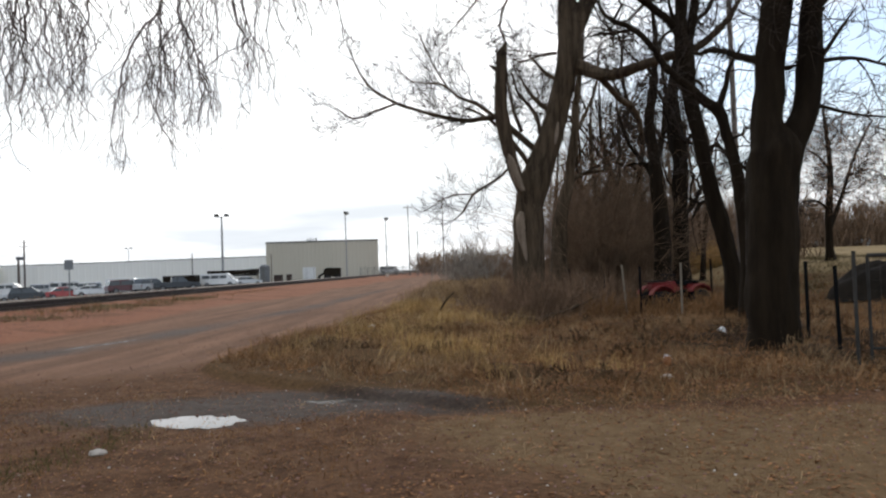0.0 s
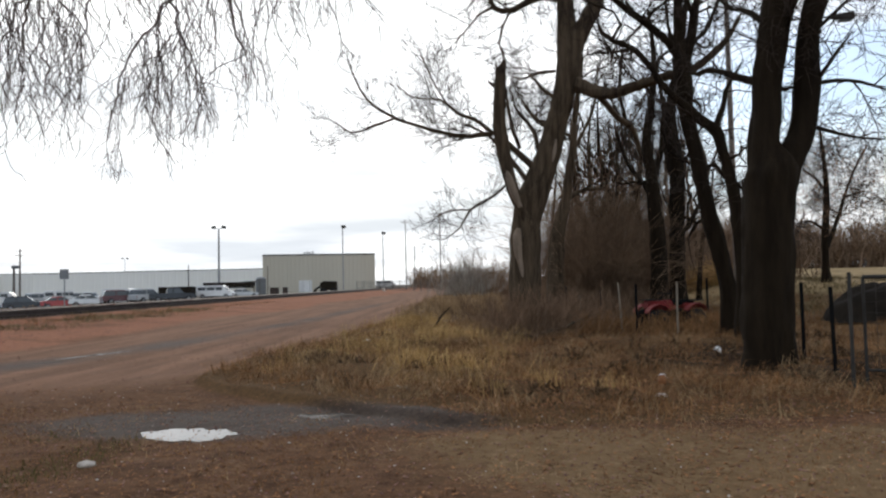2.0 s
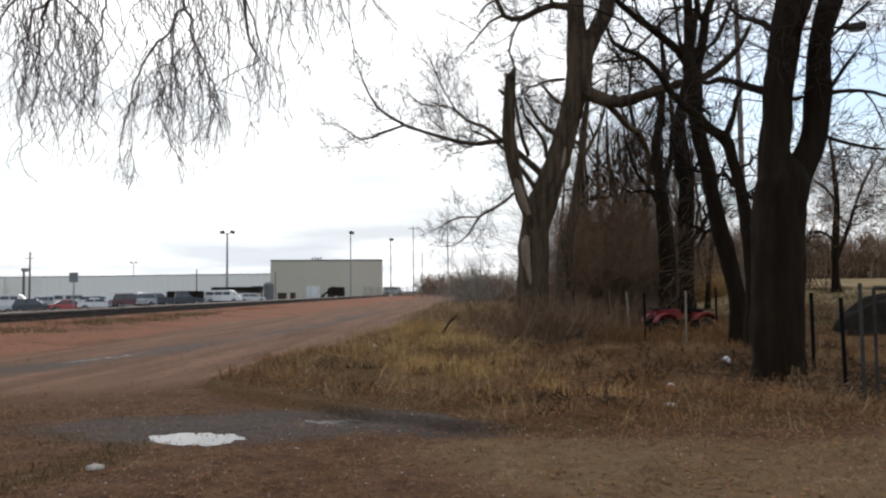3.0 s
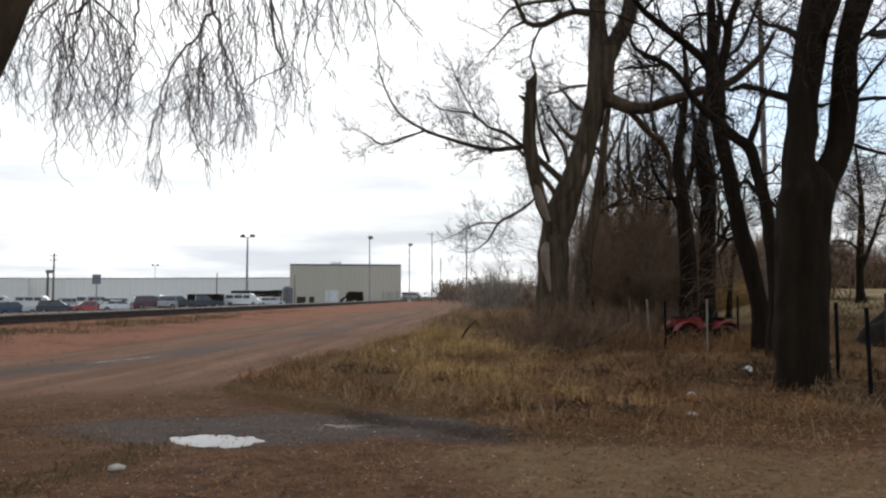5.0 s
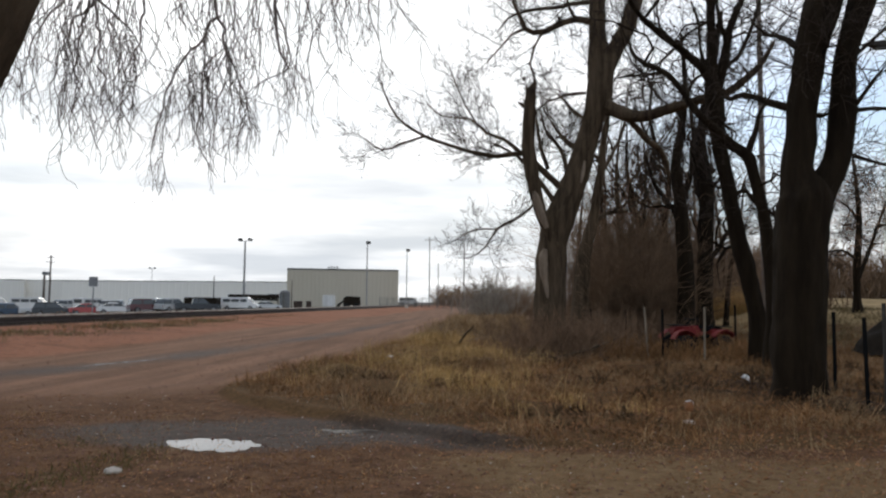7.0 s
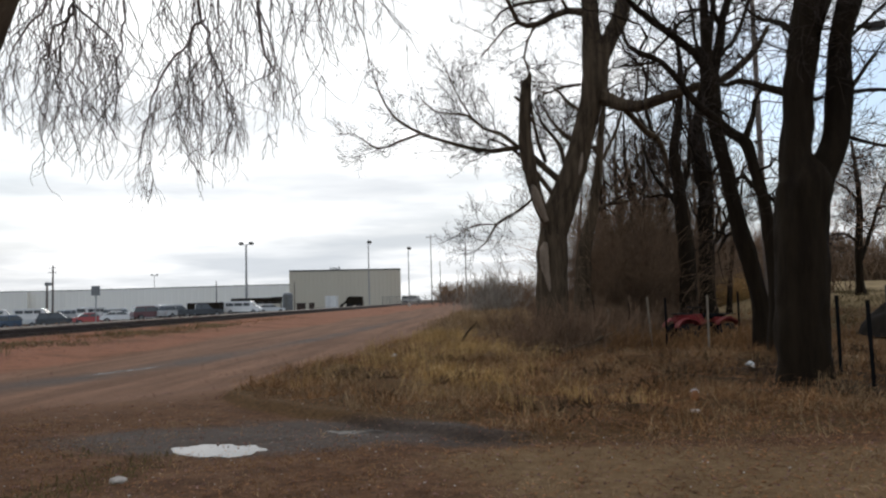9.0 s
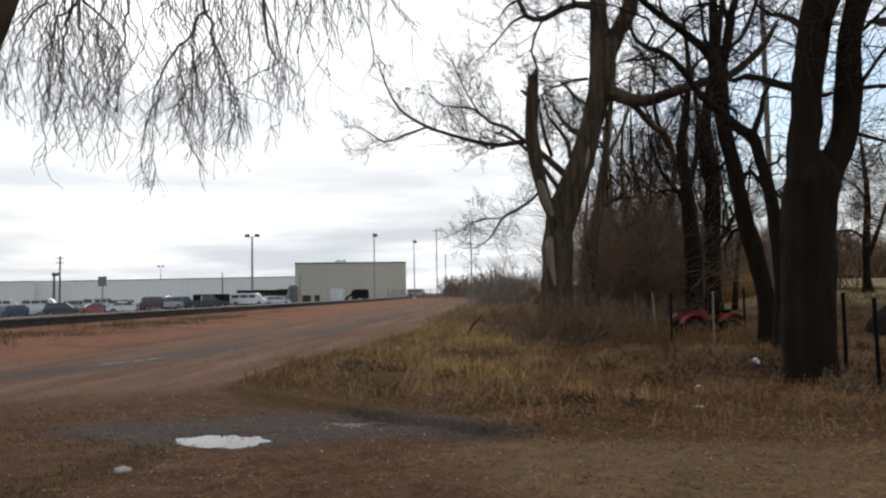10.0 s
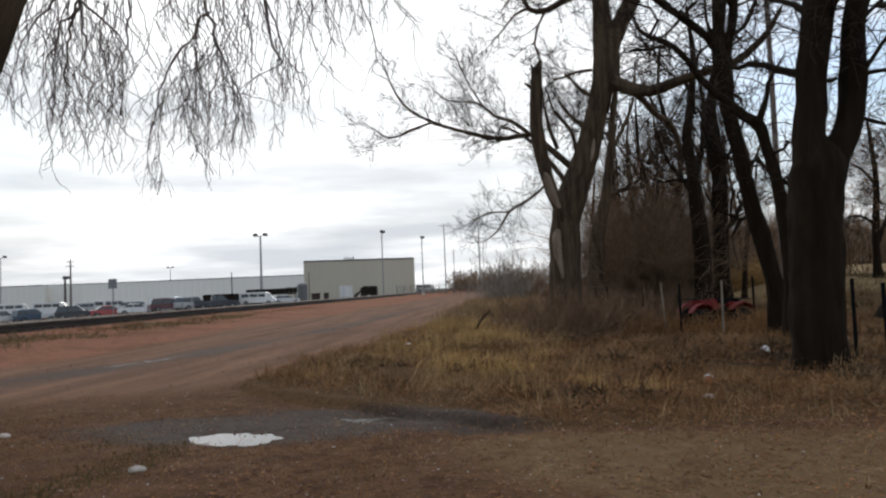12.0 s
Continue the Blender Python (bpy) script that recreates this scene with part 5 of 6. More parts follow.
def steel_gate():
    """A galvanised mesh gate on a double post, closed across the yard."""
    x, y = 5.38, 10.68
    t = thing("metal_gate", pose(x, y, gz(x, y), 0, 0, -35), "galvanised steel gate with wire mesh", "gate")
    part("gate_post", rod(bmesh.new(), (0, 0, -0.1), (0, 0, 1.62), 0.026, n=12), GATE_STEEL, t)
    part("gate_post", rod(bmesh.new(), (0.17, 0, -0.1), (0.17, 0, 1.55), 0.022, n=12), GATE_STEEL, t)
    part("top_rail", rod(bmesh.new(), (0.17, 0, 1.55), (2.6, 0, 1.55), 0.028, n=10), GATE_STEEL, t)
    part("bottom_rail", rod(bmesh.new(), (0.17, 0, 0.25), (2.6, 0, 0.25), 0.022, n=10), GATE_STEEL, t)
    part("end_bar", rod(bmesh.new(), (2.6, 0, 0.2), (2.6, 0, 1.58), 0.028, n=10), GATE_STEEL, t)
    wires = Tubes()
    for k in range(17):
        xx = 0.17 + 2.43 * k / 16
        wires.add([Vector((xx, 0, 0.25)), Vector((xx, 0, 1.55))], [0.003, 0.003], 3)
    for k in range(9):
        zz = 0.3 + 1.2 * k / 8
        wires.add([Vector((0.17, 0, zz)), Vector((2.6, 0, zz))], [0.003, 0.003], 3)
    tagged(wires.make("wire_mesh", GATE_STEEL, t, False), kind="stuff")


steel_gate()


def tarp_pile(x, y, z, sx, sy, h):
    """A long low heap under a sagging black sheet."""
    nx, ny = 40, 16
    v, f = [], []
    for j in range(ny + 1):
        for i in range(nx + 1):
            a, b = i / nx * 2 - 1, j / ny * 2 - 1
            top = h * max(0.0, 1 - abs(a) ** 2.6 - abs(b) ** 2.6) ** 0.6
            v.append((a * sx, b * sy, -0.05 + top * (1 + 0.28 * noise.noise(Vector((a * 4, b * 3, 1))) + 0.05 * noise.noise(Vector((a * 14, b * 9, 2))))))
    for j in range(ny):
        for i in range(nx):
            k = j * (nx + 1) + i
            f.append((k, k + 1, k + nx + 2, k + nx + 1))
    ob = mesh_object("tarpaulin_cover", v, f, TARP, None, True)
    ob.matrix_basis = pose(x, y, z, 0, 0, -12)
    return tagged(ob, "low heap under a black plastic sheet behind the fence", "tarpaulin")


tarp_pile(14.3, 23.9, gz(14.3, 23.9), 2.9, 1.3, 1.2)

# ======== quad bike ========


def lathe(bm, rows, n=20, m=None):
    """A wheel-like body turned about the y axis from (y, r) rows."""
    rings = []
    for y, r in rows:
        rings.append([bm.verts.new((r * math.cos(2 * math.pi * k / n), y, r * math.sin(2 * math.pi * k / n))) for k in range(n)])
    for a, b in zip(rings, rings[1:]):
        for k in range(n):
            bm.faces.new((a[k], a[(k + 1) % n], b[(k + 1) % n], b[k]))
    bm.faces.new(rings[0])
    bm.faces.new(rings[-1][::-1])
    if m is not None:
        bmesh.ops.transform(bm, matrix=m, verts=bm.verts)
    bmesh.ops.recalc_face_normals(bm, faces=bm.faces)
    return bm


def arch(bm, x, z, r, y0, y1, a0, a1, thick=0.03, n=10):
    """A curved mudguard over a wheel."""
    ring = []
    for k in range(n + 1):
        a = radians(a0 + (a1 - a0) * k / n)
        ring.append([bm.verts.new((x + rr * math.cos(a), yy, z + rr * math.sin(a))) for rr, yy in ((r, y0), (r + thick, y0), (r + thick, y1), (r, y1))])
    for a, b in zip(ring, ring[1:]):
        for k in range(4):
            bm.faces.new((a[k], a[(k + 1) % 4], b[(k + 1) % 4], b[k]))
    bm.faces.new(ring[0])
    bm.faces.new(ring[-1][::-1])
    bmesh.ops.recalc_face_normals(bm, faces=bm.faces)
    return bm


def quad_bike(m):
    t = thing("quad_bike", m, "red quad bike with black tyres parked by the fence", "quad bike")
    for x in (-0.62, 0.62):
        for y in (-0.42, 0.42):
            w = part("wheel", lathe(bmesh.new(), [(-0.11, 0.20), (-0.11, 0.28), (-0.07, 0.31), (0.07, 0.31), (0.11, 0.28), (0.11, 0.20)]), RUBBER, t)
            w.location = (x, y, 0.31)
            part("rim", lathe(bmesh.new(), [(-0.115, 0.15), (-0.09, 0.19), (0.09, 0.19), (0.115, 0.15)], 16), BLACK, w)
    for x, a0, a1 in ((-0.62, 30, 160), (0.62, 25, 150)):
        for y in (-0.42, 0.42):
            part("mudguard", arch(bmesh.new(), x, 0.38, 0.38, y - 0.15, y + 0.15, a0, a1), RED, t)
    part("front_body", box(bmesh.new(), -0.85, -0.28, 0.62, -0.25, 0.28, 0.88, 0.07), RED, t)
    part("rear_body", box(bmesh.new(), 0.3, -0.30, 0.64, 0.95, 0.30, 0.80, 0.05), RED, t)
    part("tank", box(bmesh.new(), -0.28, -0.16, 0.55, 0.05, 0.16, 0.90, 0.06), RED, t)
    part("seat", box(bmesh.new(), 0.0, -0.17, 0.72, 0.75, 0.17, 0.90, 0.06), BLACK, t)
    part("chassis", box(bmesh.new(), -0.7, -0.2, 0.28, 0.7, 0.2, 0.58, 0.04), BLACK, t)
    part("steering_column", rod(bmesh.new(), (-0.42, 0, 0.8), (-0.22, 0, 1.08), 0.025), BLACK, t)
    part("handlebar", rod(bmesh.new(), (-0.20, -0.38, 1.10), (-0.20, 0.38, 1.10), 0.018), BLACK, t)
    for y in (-0.38, 0.38):
        part("grip", rod(bmesh.new(), (-0.19, y - 0.06, 1.10), (-0.19, y + 0.06, 1.10), 0.026), RUBBER, t)
    part("front_rack", box(bmesh.new(), -0.9, -0.3, 0.90, -0.45, 0.3, 0.925, 0.01), BLACK, t)
    part("rear_rack", box(bmesh.new(), 0.5, -0.32, 0.86, 1.0, 0.32, 0.885, 0.01), BLACK, t)


quad_bike(Matrix.Translation((6.2, 23.2, gz(6.2, 23.2))) @ pose(0, 0, 0, 0, 0, 12))

# ======== far lot: buildings ========


def wall_ribs(bm, length, h, step, depth):
    """A profiled steel wall along x from 0, facing -y."""
    xs = []
    x = 0.0
    while x < length - 1e-6:
        xs += [(x, 0), (x + step * 0.7, 0), (x + step * 0.78, -depth), (x + step * 0.92, -depth)]
        x += step
    xs.append((length, 0))
    lo = [bm.verts.new((a, b, 0)) for a, b in xs]
    hi = [bm.verts.new((a, b, h)) for a, b in xs]
    for i in range(len(xs) - 1):
        bm.faces.new((lo[i], lo[i + 1], hi[i + 1], hi[i]))
    return bm


def shed(x0, y0, x1, y1, h, deep, mat, label, step, trim=0.35):
    a = math.atan2(y1 - y0, x1 - x0)
    length = math.hypot(x1 - x0, y1 - y0)
    h += 1.2
    t = thing("warehouse", pose(x0, y0, -1.0, 0, 0, math.degrees(a)), label, "warehouse")
    part("wall", wall_ribs(bmesh.new(), length, h, step, 0.05), mat, t)
    part("wall", box(bmesh.new(), 0, 0.12, 0, length, deep, h - 0.05), mat, t)
    part("roof", box(bmesh.new(), -0.15, -0.15, h, length + 0.15, deep + 0.15, h + trim, 0.05), TRIM, t)
    for x in (0.0, length):
        part("corner_trim", box(bmesh.new(), x - 0.12, -0.13, 0, x + 0.12, 0.1, h), mat, t)
    return t


w = shed(-49.8, 176.0, -23.7, 182.5, 9.0, 60, CLAD, "tall beige metal warehouse with dark roof trim", 1.0)
for k in range(4):
    part("roof_vent", rod(bmesh.new(), (10 + k * 0.7, 6, 10.4), (10 + k * 0.7, 6, 11.3 + 0.15 * (k % 2)), 0.2), GALV, w)
shed(-330, 249, -166, 249, 7.9, 60, CLAD_PALE, "long low pale metal warehouse", 2.4, 0.25)
shed(-166, 252, -151, 252, 7.9, 57, CLAD_PALE, "pale link block between two warehouses", 1.6, 0.2)
shed(-151, 250, -60, 250, 7.75, 60, CLAD_PALE, "long low pale metal warehouse behind the car lot", 2.4, 0.25)

# ======== far lot: poles ========


def lot_lamp(x, y, top, heads, r=0.14):
    """A steel flood lamp post on a concrete-coloured foot."""
    t = thing("lot_lamp", pose(x, y, 0.4), "tall grey steel lamp post over the car lot", "lamp post", "car lot lamps")
    part("pole", rod(bmesh.new(), (0, 0, -1.4), (0, 0, top - 0.6), r, r * 0.6, 10), POLE_STEEL, t)
    part("arm", rod(bmesh.new(), (-0.8 if heads == 2 else 0, 0, top - 0.65), (0.8 if heads == 2 else 0.35, 0, top - 0.55), 0.06), POLE_STEEL, t)
    for s in ((-1, 1) if heads == 2 else (0.2,)):
        h = part("lamp_head", box(bmesh.new(), -0.42, -0.25, -0.22, 0.42, 0.25, 0.22, 0.08), TRIM, t)
        h.matrix_basis = pose(s * 0.95, 0, top - 0.35, -25, 10 * (1 if s > 0 else -1), 0)
    part("foot", rod(bmesh.new(), (0, 0, -1.5), (0, 0, 0.5), 0.32, n=14), STONE_GREY, t)


for x, y, top, heads in ((-45.5, 132.2, 12.7, 2), (-22.6, 130.8, 12.1, 1), (-17.8, 151.1, 12.2, 1), (-130.3, 274, 13.7, 2)):
    lot_lamp(x, y, top, heads, 0.24 if heads == 2 and y < 200 else 0.14)
lot_lamp(-109.4, 150.0, 12.0, 2)


def utility_pole(x, y, top, arms, r=0.16, z=0.4, lean=0.0):
    t = thing("utility_pole", pose(x, y, z, 0, lean, 0), "weathered wooden utility pole with crossarms", "utility pole", "utility poles")
    part("pole", rod(bmesh.new(), (0, 0, -1.6), (0, 0, top), r, r * 0.65, 10), POLE_WOOD, t)
    for k in range(arms):
        zz = top - 0.7 - 1.3 * k
        part("crossarm", box(bmesh.new(), -1.2, -r - 0.06, zz - 0.07, 1.2, -r + 0.06, zz + 0.07, 0.01), POLE_WOOD, t)
        for xx in (-1.05, -0.45, 0.45, 1.05):
            part("insulator", rod(bmesh.new(), (xx, -r, zz + 0.07), (xx, -r, zz + 0.28), 0.06, 0.04, 8), GALV, t)
    return t


utility_pole(-16.5, 190.2, 18.0, 1)
utility_pole(-6.72, 169.4, 17.4, 1)
utility_pole(-125.3, 201, 13.6, 2, 0.3)
utility_pole(-92.8, 240, 9.2, 0, 0.22)
utility_pole(-14.2, 190, 11.2, 0, 0.14)
u = utility_pole(-127.0, 201, 8.9, 0, 0.4)
part("transformer", box(bmesh.new(), -0.3, -0.8, 7.9, 1.8, -0.3, 8.8, 0.1), GALV, u)
# the pale straight pole behind the wood
utility_pole(14.37, 40.30, 24.0, 0, 0.17, 0.1)
utility_pole(-41.5, 150, 5.6, 0, 0.12)


def sign_board():
    t = thing("road_sign", pose(-33.0, 58.9, 0.4), "grey back of a square metal sign on a post", "sign")
    part("post", rod(bmesh.new(), (0, 0, -0.9), (0, 0, 2.5), 0.05, n=8), POLE_STEEL, t)
    part("plate", box(bmesh.new(), -0.37, -0.07, 2.25, 0.37, -0.05, 3.05, 0.008), GALV, t)
    for z in (2.45, 2.85):
        part("clamp", box(bmesh.new(), -0.07, -0.06, z - 0.03, 0.07, 0.06, z + 0.03, 0.008), GALV, t)


sign_board()

def street_lamp():
    """A tall street lamp behind the twin-stemmed tree: pole, long arm and a wedge-shaped head."""
    x, y = 9.98, 24.0
    t = thing("street_lamp", pose(x, y, gz(x, y)), "dark steel street lamp standing behind the twin-stemmed tree", "street lamp")
    part("pole", rod(bmesh.new(), (0, 0, -0.3), (0, 0, 9.93), 0.10, 0.06, 12), GATE_STEEL, t)
    part("arm", rod(bmesh.new(), (0, 0, 9.83), (1.82, 0, 9.91), 0.035, 0.028, 8), GATE_STEEL, t)
    bm = box(bmesh.new(), 0, -0.17, -0.13, 0.81, 0.17, 0.13, 0.02)
    for v in bm.verts:
        k = 0.22 + 0.78 * min(1.0, v.co.x / 0.6)
        v.co.z *= k
        v.co.y *= 0.5 + 0.5 * k
    head = part("lamp_head", bm, GATE_STEEL, t)
    head.location = (1.8, 0, 9.91)
    part("lens", box(bmesh.new(), 0.35, -0.12, -0.155, 0.68, 0.12, -0.125, 0.01), GLASS_CAR, head)


street_lamp()

# ======== far lot: vehicles ========
CAR_PAINT = {}


def paint(name, c):
    if name not in CAR_PAINT:
        CAR_PAINT[name] = material("car_paint_" + name, tuple(v * 0.8 for v in c), c, 0.6, 8, 0.3, 0.1, bump=0, coat=0.5)
    return CAR_PAINT[name]


# side outlines, front to +x: body, then glasshouse
SHAPES = {
    "saloon": (4.6, 1.78, [(-2.3, .35), (-2.3, .85), (-2.15, .95), (-1.2, 1.0), (1.0, .98), (2.1, .82), (2.3, .62), (2.25, .32)], [(-1.65, .97), (-1.0, 1.42), (0.25, 1.45), (1.1, .96)]),
    "suv": (4.7, 1.88, [(-2.35, .42), (-2.35, 1.0), (-2.3, 1.1), (1.0, 1.12), (2.2, 1.0), (2.35, .75), (2.3, .4)], [(-2.25, 1.08), (-2.0, 1.72), (0.25, 1.75), (1.05, 1.10)]),
    "pickup": (5.6, 1.95, [(-2.8, .5), (-2.8, 1.12), (-0.75, 1.12), (-0.7, 1.15), (1.2, 1.16), (2.6, 1.05), (2.8, .8), (2.75, .45)], [(-0.75, 1.1), (-0.65, 1.80), (0.65, 1.82), (1.35, 1.12)]),
    "van": (5.7, 2.0, [(-2.85, .42), (-2.85, 2.0), (-2.7, 2.1), (1.25, 2.1), (1.55, 1.95), (2.1, 1.25), (2.75, 1.05), (2.85, .75), (2.8, .4)], None),
}


def prism(bm, outline, width, inset=0.0):
    """A side outline drawn out to a width; the upper edge drawn in a little."""
    top = max(z for _, z in outline)
    low = min(z for _, z in outline)
    rows = []
    for s in (-1, 1):
        rows.append([bm.verts.new((x, s * (width / 2 - inset * (z - low) / max(top - low, 0.01)), z)) for x, z in outline])
    n = len(outline)
    for k in range(n):
        bm.faces.new((rows[0][k], rows[0][(k + 1) % n], rows[1][(k + 1) % n], rows[1][k]))
    bm.faces.new(rows[0][::-1])
    bm.faces.new(rows[1])
    bmesh.ops.recalc_face_normals(bm, faces=bm.faces)
    bmesh.ops.bevel(bm, geom=list(bm.edges), offset=0.05, segments=2, affect="EDGES", clamp_overlap=True)
    return bm


def vehicle(kind, x, y, turn, color, words):
    length, width, body, cabin = SHAPES[kind]
    z = gz(x, y)
    name = {"saloon": "car", "suv": "car", "pickup": "pickup_truck", "van": "van"}[kind]
    t = thing(name, pose(x, y, z, 0, 0, turn), words, name.replace("_", " "), "vehicles in the car lot")
    p = paint(*color)
    part("body", prism(bmesh.new(), body, width, 0.06), p, t)
    if cabin:
        part("glasshouse", prism(bmesh.new(), cabin, width - 0.12, 0.16), GLASS_CAR, t)
        top = [(cabin[1][0] - 0.06, cabin[1][1] - 0.09), (cabin[1][0] + 0.06, cabin[1][1] + 0.05), (cabin[2][0] - 0.06, cabin[2][1] + 0.05), (cabin[2][0] + 0.10, cabin[2][1] - 0.09)]
        part("roof", prism(bmesh.new(), top, width - 0.26, 0.05), p, t)
        for xx in ((cabin[1][0] + cabin[2][0]) / 2,):
            for s in (-1, 1):
                part("door_pillar", box(bmesh.new(), xx - 0.05, s * (width / 2 - 0.13) - 0.05, cabin[0][1], xx + 0.05, s * (width / 2 - 0.13) + 0.05, cabin[1][1], 0.01), p, t)
    else:
        for s in (-1, 1):
            for a, b in ((-2.5, -1.3), (-1.15, 0.1), (0.25, 1.3)):
                part("window", box(bmesh.new(), a, s * (width / 2 - 0.05) - 0.02, 1.32, b, s * (width / 2 - 0.05) + 0.02, 1.82, 0.01), GLASS_CAR, t)
        part("windscreen", prism(bmesh.new(), [(1.62, 1.9), (2.12, 1.3), (2.16, 1.33), (1.66, 1.93)], width - 0.35), GLASS_CAR, t)
        part("rear_window", box(bmesh.new(), -2.88, -0.75, 1.3, -2.83, 0.75, 1.85, 0.01), GLASS_CAR, t)
    r = 0.33 if kind == "saloon" else 0.38
    for wx in (-length * 0.31, length * 0.33):
        for s in (-1, 1):
            w = part("wheel", lathe(bmesh.new(), [(-0.11, r * 0.7), (-0.11, r * 0.93), (-0.07, r), (0.07, r), (0.11, r * 0.93), (0.11, r * 0.7)]), RUBBER, t)
            w.location = (wx, s * (width / 2 - 0.1), r)
            part("rim", lathe(bmesh.new(), [(-0.12, r * 0.3), (-0.115, r * 0.62), (0.115, r * 0.62), (0.12, r * 0.3)], 14), GALV, w)
    for s in (-1, 1):
        part("headlight", box(bmesh.new(), length / 2 - 0.12, s * width * 0.36 - 0.16, 0.66, length / 2 + 0.01, s * width * 0.36 + 0.16, 0.80, 0.02), WHITE, t)
        part("tail_light", box(bmesh.new(), -length / 2 - 0.01, s * width * 0.42 - 0.08, 0.72, -length / 2 + 0.06, s * width * 0.42 + 0.08, 0.95, 0.02), RED, t)
    return t


C_WHITE, C_BLACK, C_SILVER = ("white", (0.86, 0.855, 0.84)), ("black", (0.02, 0.02, 0.023)), ("silver", (0.60, 0.61, 0.61))
C_PALE = ("pale_blue", (0.45, 0.52, 0.58))
C_BLUE, C_RED, C_MAROON, C_GREEN = ("blue", (0.10, 0.15, 0.22)), ("red", (0.45, 0.05, 0.05)), ("maroon", (0.12, 0.03, 0.035)), ("teal", (0.05, 0.09, 0.09))
vehicle("van", -40.5, 116, 4, C_WHITE, "white passenger van parked side-on in the lot")


for x, y, turn, kind, color, words in (
        (-62.9, 86, 80, "suv", C_SILVER, "silver sport utility car parked in the front row"),
        (-60.7, 89, 62, "suv", C_BLUE, "dark blue sport utility car parked in the front row"),
        (-57.5, 91, 38, "pickup", C_SILVER, "silver pickup truck with a high cab in the lot"),
        (-54.2, 88, 28, "suv", C_BLACK, "black sport utility car parked in the front row"),
        (-51, 90, 38, "saloon", C_RED, "red saloon car parked in the front row"),
        (-47.9, 91, 30, "saloon", C_WHITE, "white saloon car parked in the front row"),
        (-45.6, 93, 70, "saloon", C_SILVER, "silver saloon car parked nose-in"),
        (-43.2, 90, 40, "suv", C_MAROON, "maroon sport utility car parked in the front row"),
        (-40.4, 91, 66, "suv", C_SILVER, "silver sport utility car parked in the front row"),
        (-37.6, 92, 26, "pickup", C_BLACK, "black pickup truck beside a dark trailer"),
        (-79.5, 112, 30, "van", C_WHITE, "white van in the back row"),
        (-72.8, 112, 12, "van", C_WHITE, "white van standing side-on in the back row"),
        (-67.8, 114, 70, "suv", C_SILVER, "silver sport utility car in the back row"),
        (-63.6, 113, 80, "van", C_WHITE, "white van parked nose-in in the back row"),
        (-59.6, 113, 35, "suv", C_WHITE, "white sport utility car in the back row"),
        (-53.6, 112, 5, "van", C_WHITE, "long white van standing side-on in the back row"),
        (-56.4, 125, 84, "pickup", C_PALE, "pale blue pickup truck in the third row"),
        (-66.5, 127, 88, "suv", C_WHITE, "white sport utility car in the third row"),
        (-74.5, 128, 80, "saloon", C_SILVER, "silver saloon car in the third row"),
        (-84, 128, 75, "suv", C_SILVER, "silver sport utility car in the third row"),
        (-37.7, 121.4, 30, "saloon", C_SILVER, "silver saloon car beside the white van")):
    vehicle(kind, x, y, turn, color, words)


def trailer(x, y, length, h0, h1, label, turn=2):
    """A long dark covered trailer on two axles."""
    t = thing("trailer", pose(x, y, gz(x + 3, y), 0, 0, turn), label, "trailer")
    part("box", box(bmesh.new(), 0, -1.2, h0, length, 1.2, h1, 0.08), TARP, t)
    part("chassis", box(bmesh.new(), 0.2, -0.9, h0 - 0.3, length - 0.2, 0.9, h0 - 0.02, 0.03), BLACK, t)
    for xx in (1.0, 2.1, length - 1.0):
        for s in (-1, 1):
            w = part("wheel", lathe(bmesh.new(), [(-0.12, 0.3), (-0.12, 0.42), (0.12, 0.42), (0.12, 0.3)]), RUBBER, t)
            w.location = (xx, s * 1.05, 0.42)


trailer(-47.6, 112, 5.0, 0.9, 2.05, "black covered trailer parked in the car lot")
trailer(-45.8, 126, 8.4, 1.9, 2.65, "long dark flat trailer parked behind the white van")


def storage_tank(x, y):
    t = thing("storage_tank", pose(x, y, gz(x, y)), "upright grey steel storage tank", "tank")
    part("shell", lathe(bmesh.new(), [(0, 0.1), (0, 0.95), (0.15, 1.05), (3.4, 1.05), (3.75, 0.7), (3.85, 0.1)], 24, Matrix.Rotation(math.pi / 2, 4, "X")), GALV, t)
    part("ladder", box(bmesh.new(), -0.25, -1.16, 0, 0.25, -1.08, 3.5, 0.02), TRIM, t)


storage_tank(-43.5, 152)
t = thing("storage_shed", pose(-45.8, 152, gz(-45.8, 152)), "small grey site shed beside a tank", "shed")
part("walls", box(bmesh.new(), -0.9, -0.8, 0, 0.9, 0.8, 2.9, 0.04), CLAD, t)
part("roof", box(bmesh.new(), -1.0, -0.9, 2.9, 1.0, 0.9, 3.05, 0.03), TRIM, t)
t = thing("shipping_container", pose(-33.8, 150, gz(-33.8, 150) + 0.1, 0, 0, 6), "white steel container beside the warehouse", "container")
part("shell", box(bmesh.new(), -1.1, -1.2, 0.0, 1.1, 3, 2.75, 0.05), WHITE, t)
for x in (-0.53, 0.53):
    part("door_panel", box(bmesh.new(), x - 0.5, -1.26, 0.2, x + 0.5, -1.2, 2.6, 0.02), WHITE, t)
for x, s in ((-39.6, 0.8), (-37.4, 0.45)):
    t = thing("scrap_bin", pose(x, 148, gz(x, 148) - 0.05, 0, 0, 8), "rusty brown steel scrap bin", "scrap bin", "scrap bins")
    part("bin", box(bmesh.new(), -s, -0.8, 0.05, s, 0.8, 1.5, 0.04), STEEL_RUST, t)
    part("rim", box(bmesh.new(), -s - 0.05, -0.86, 1.5, s + 0.05, 0.86, 1.6, 0.02), STEEL_RUST, t)


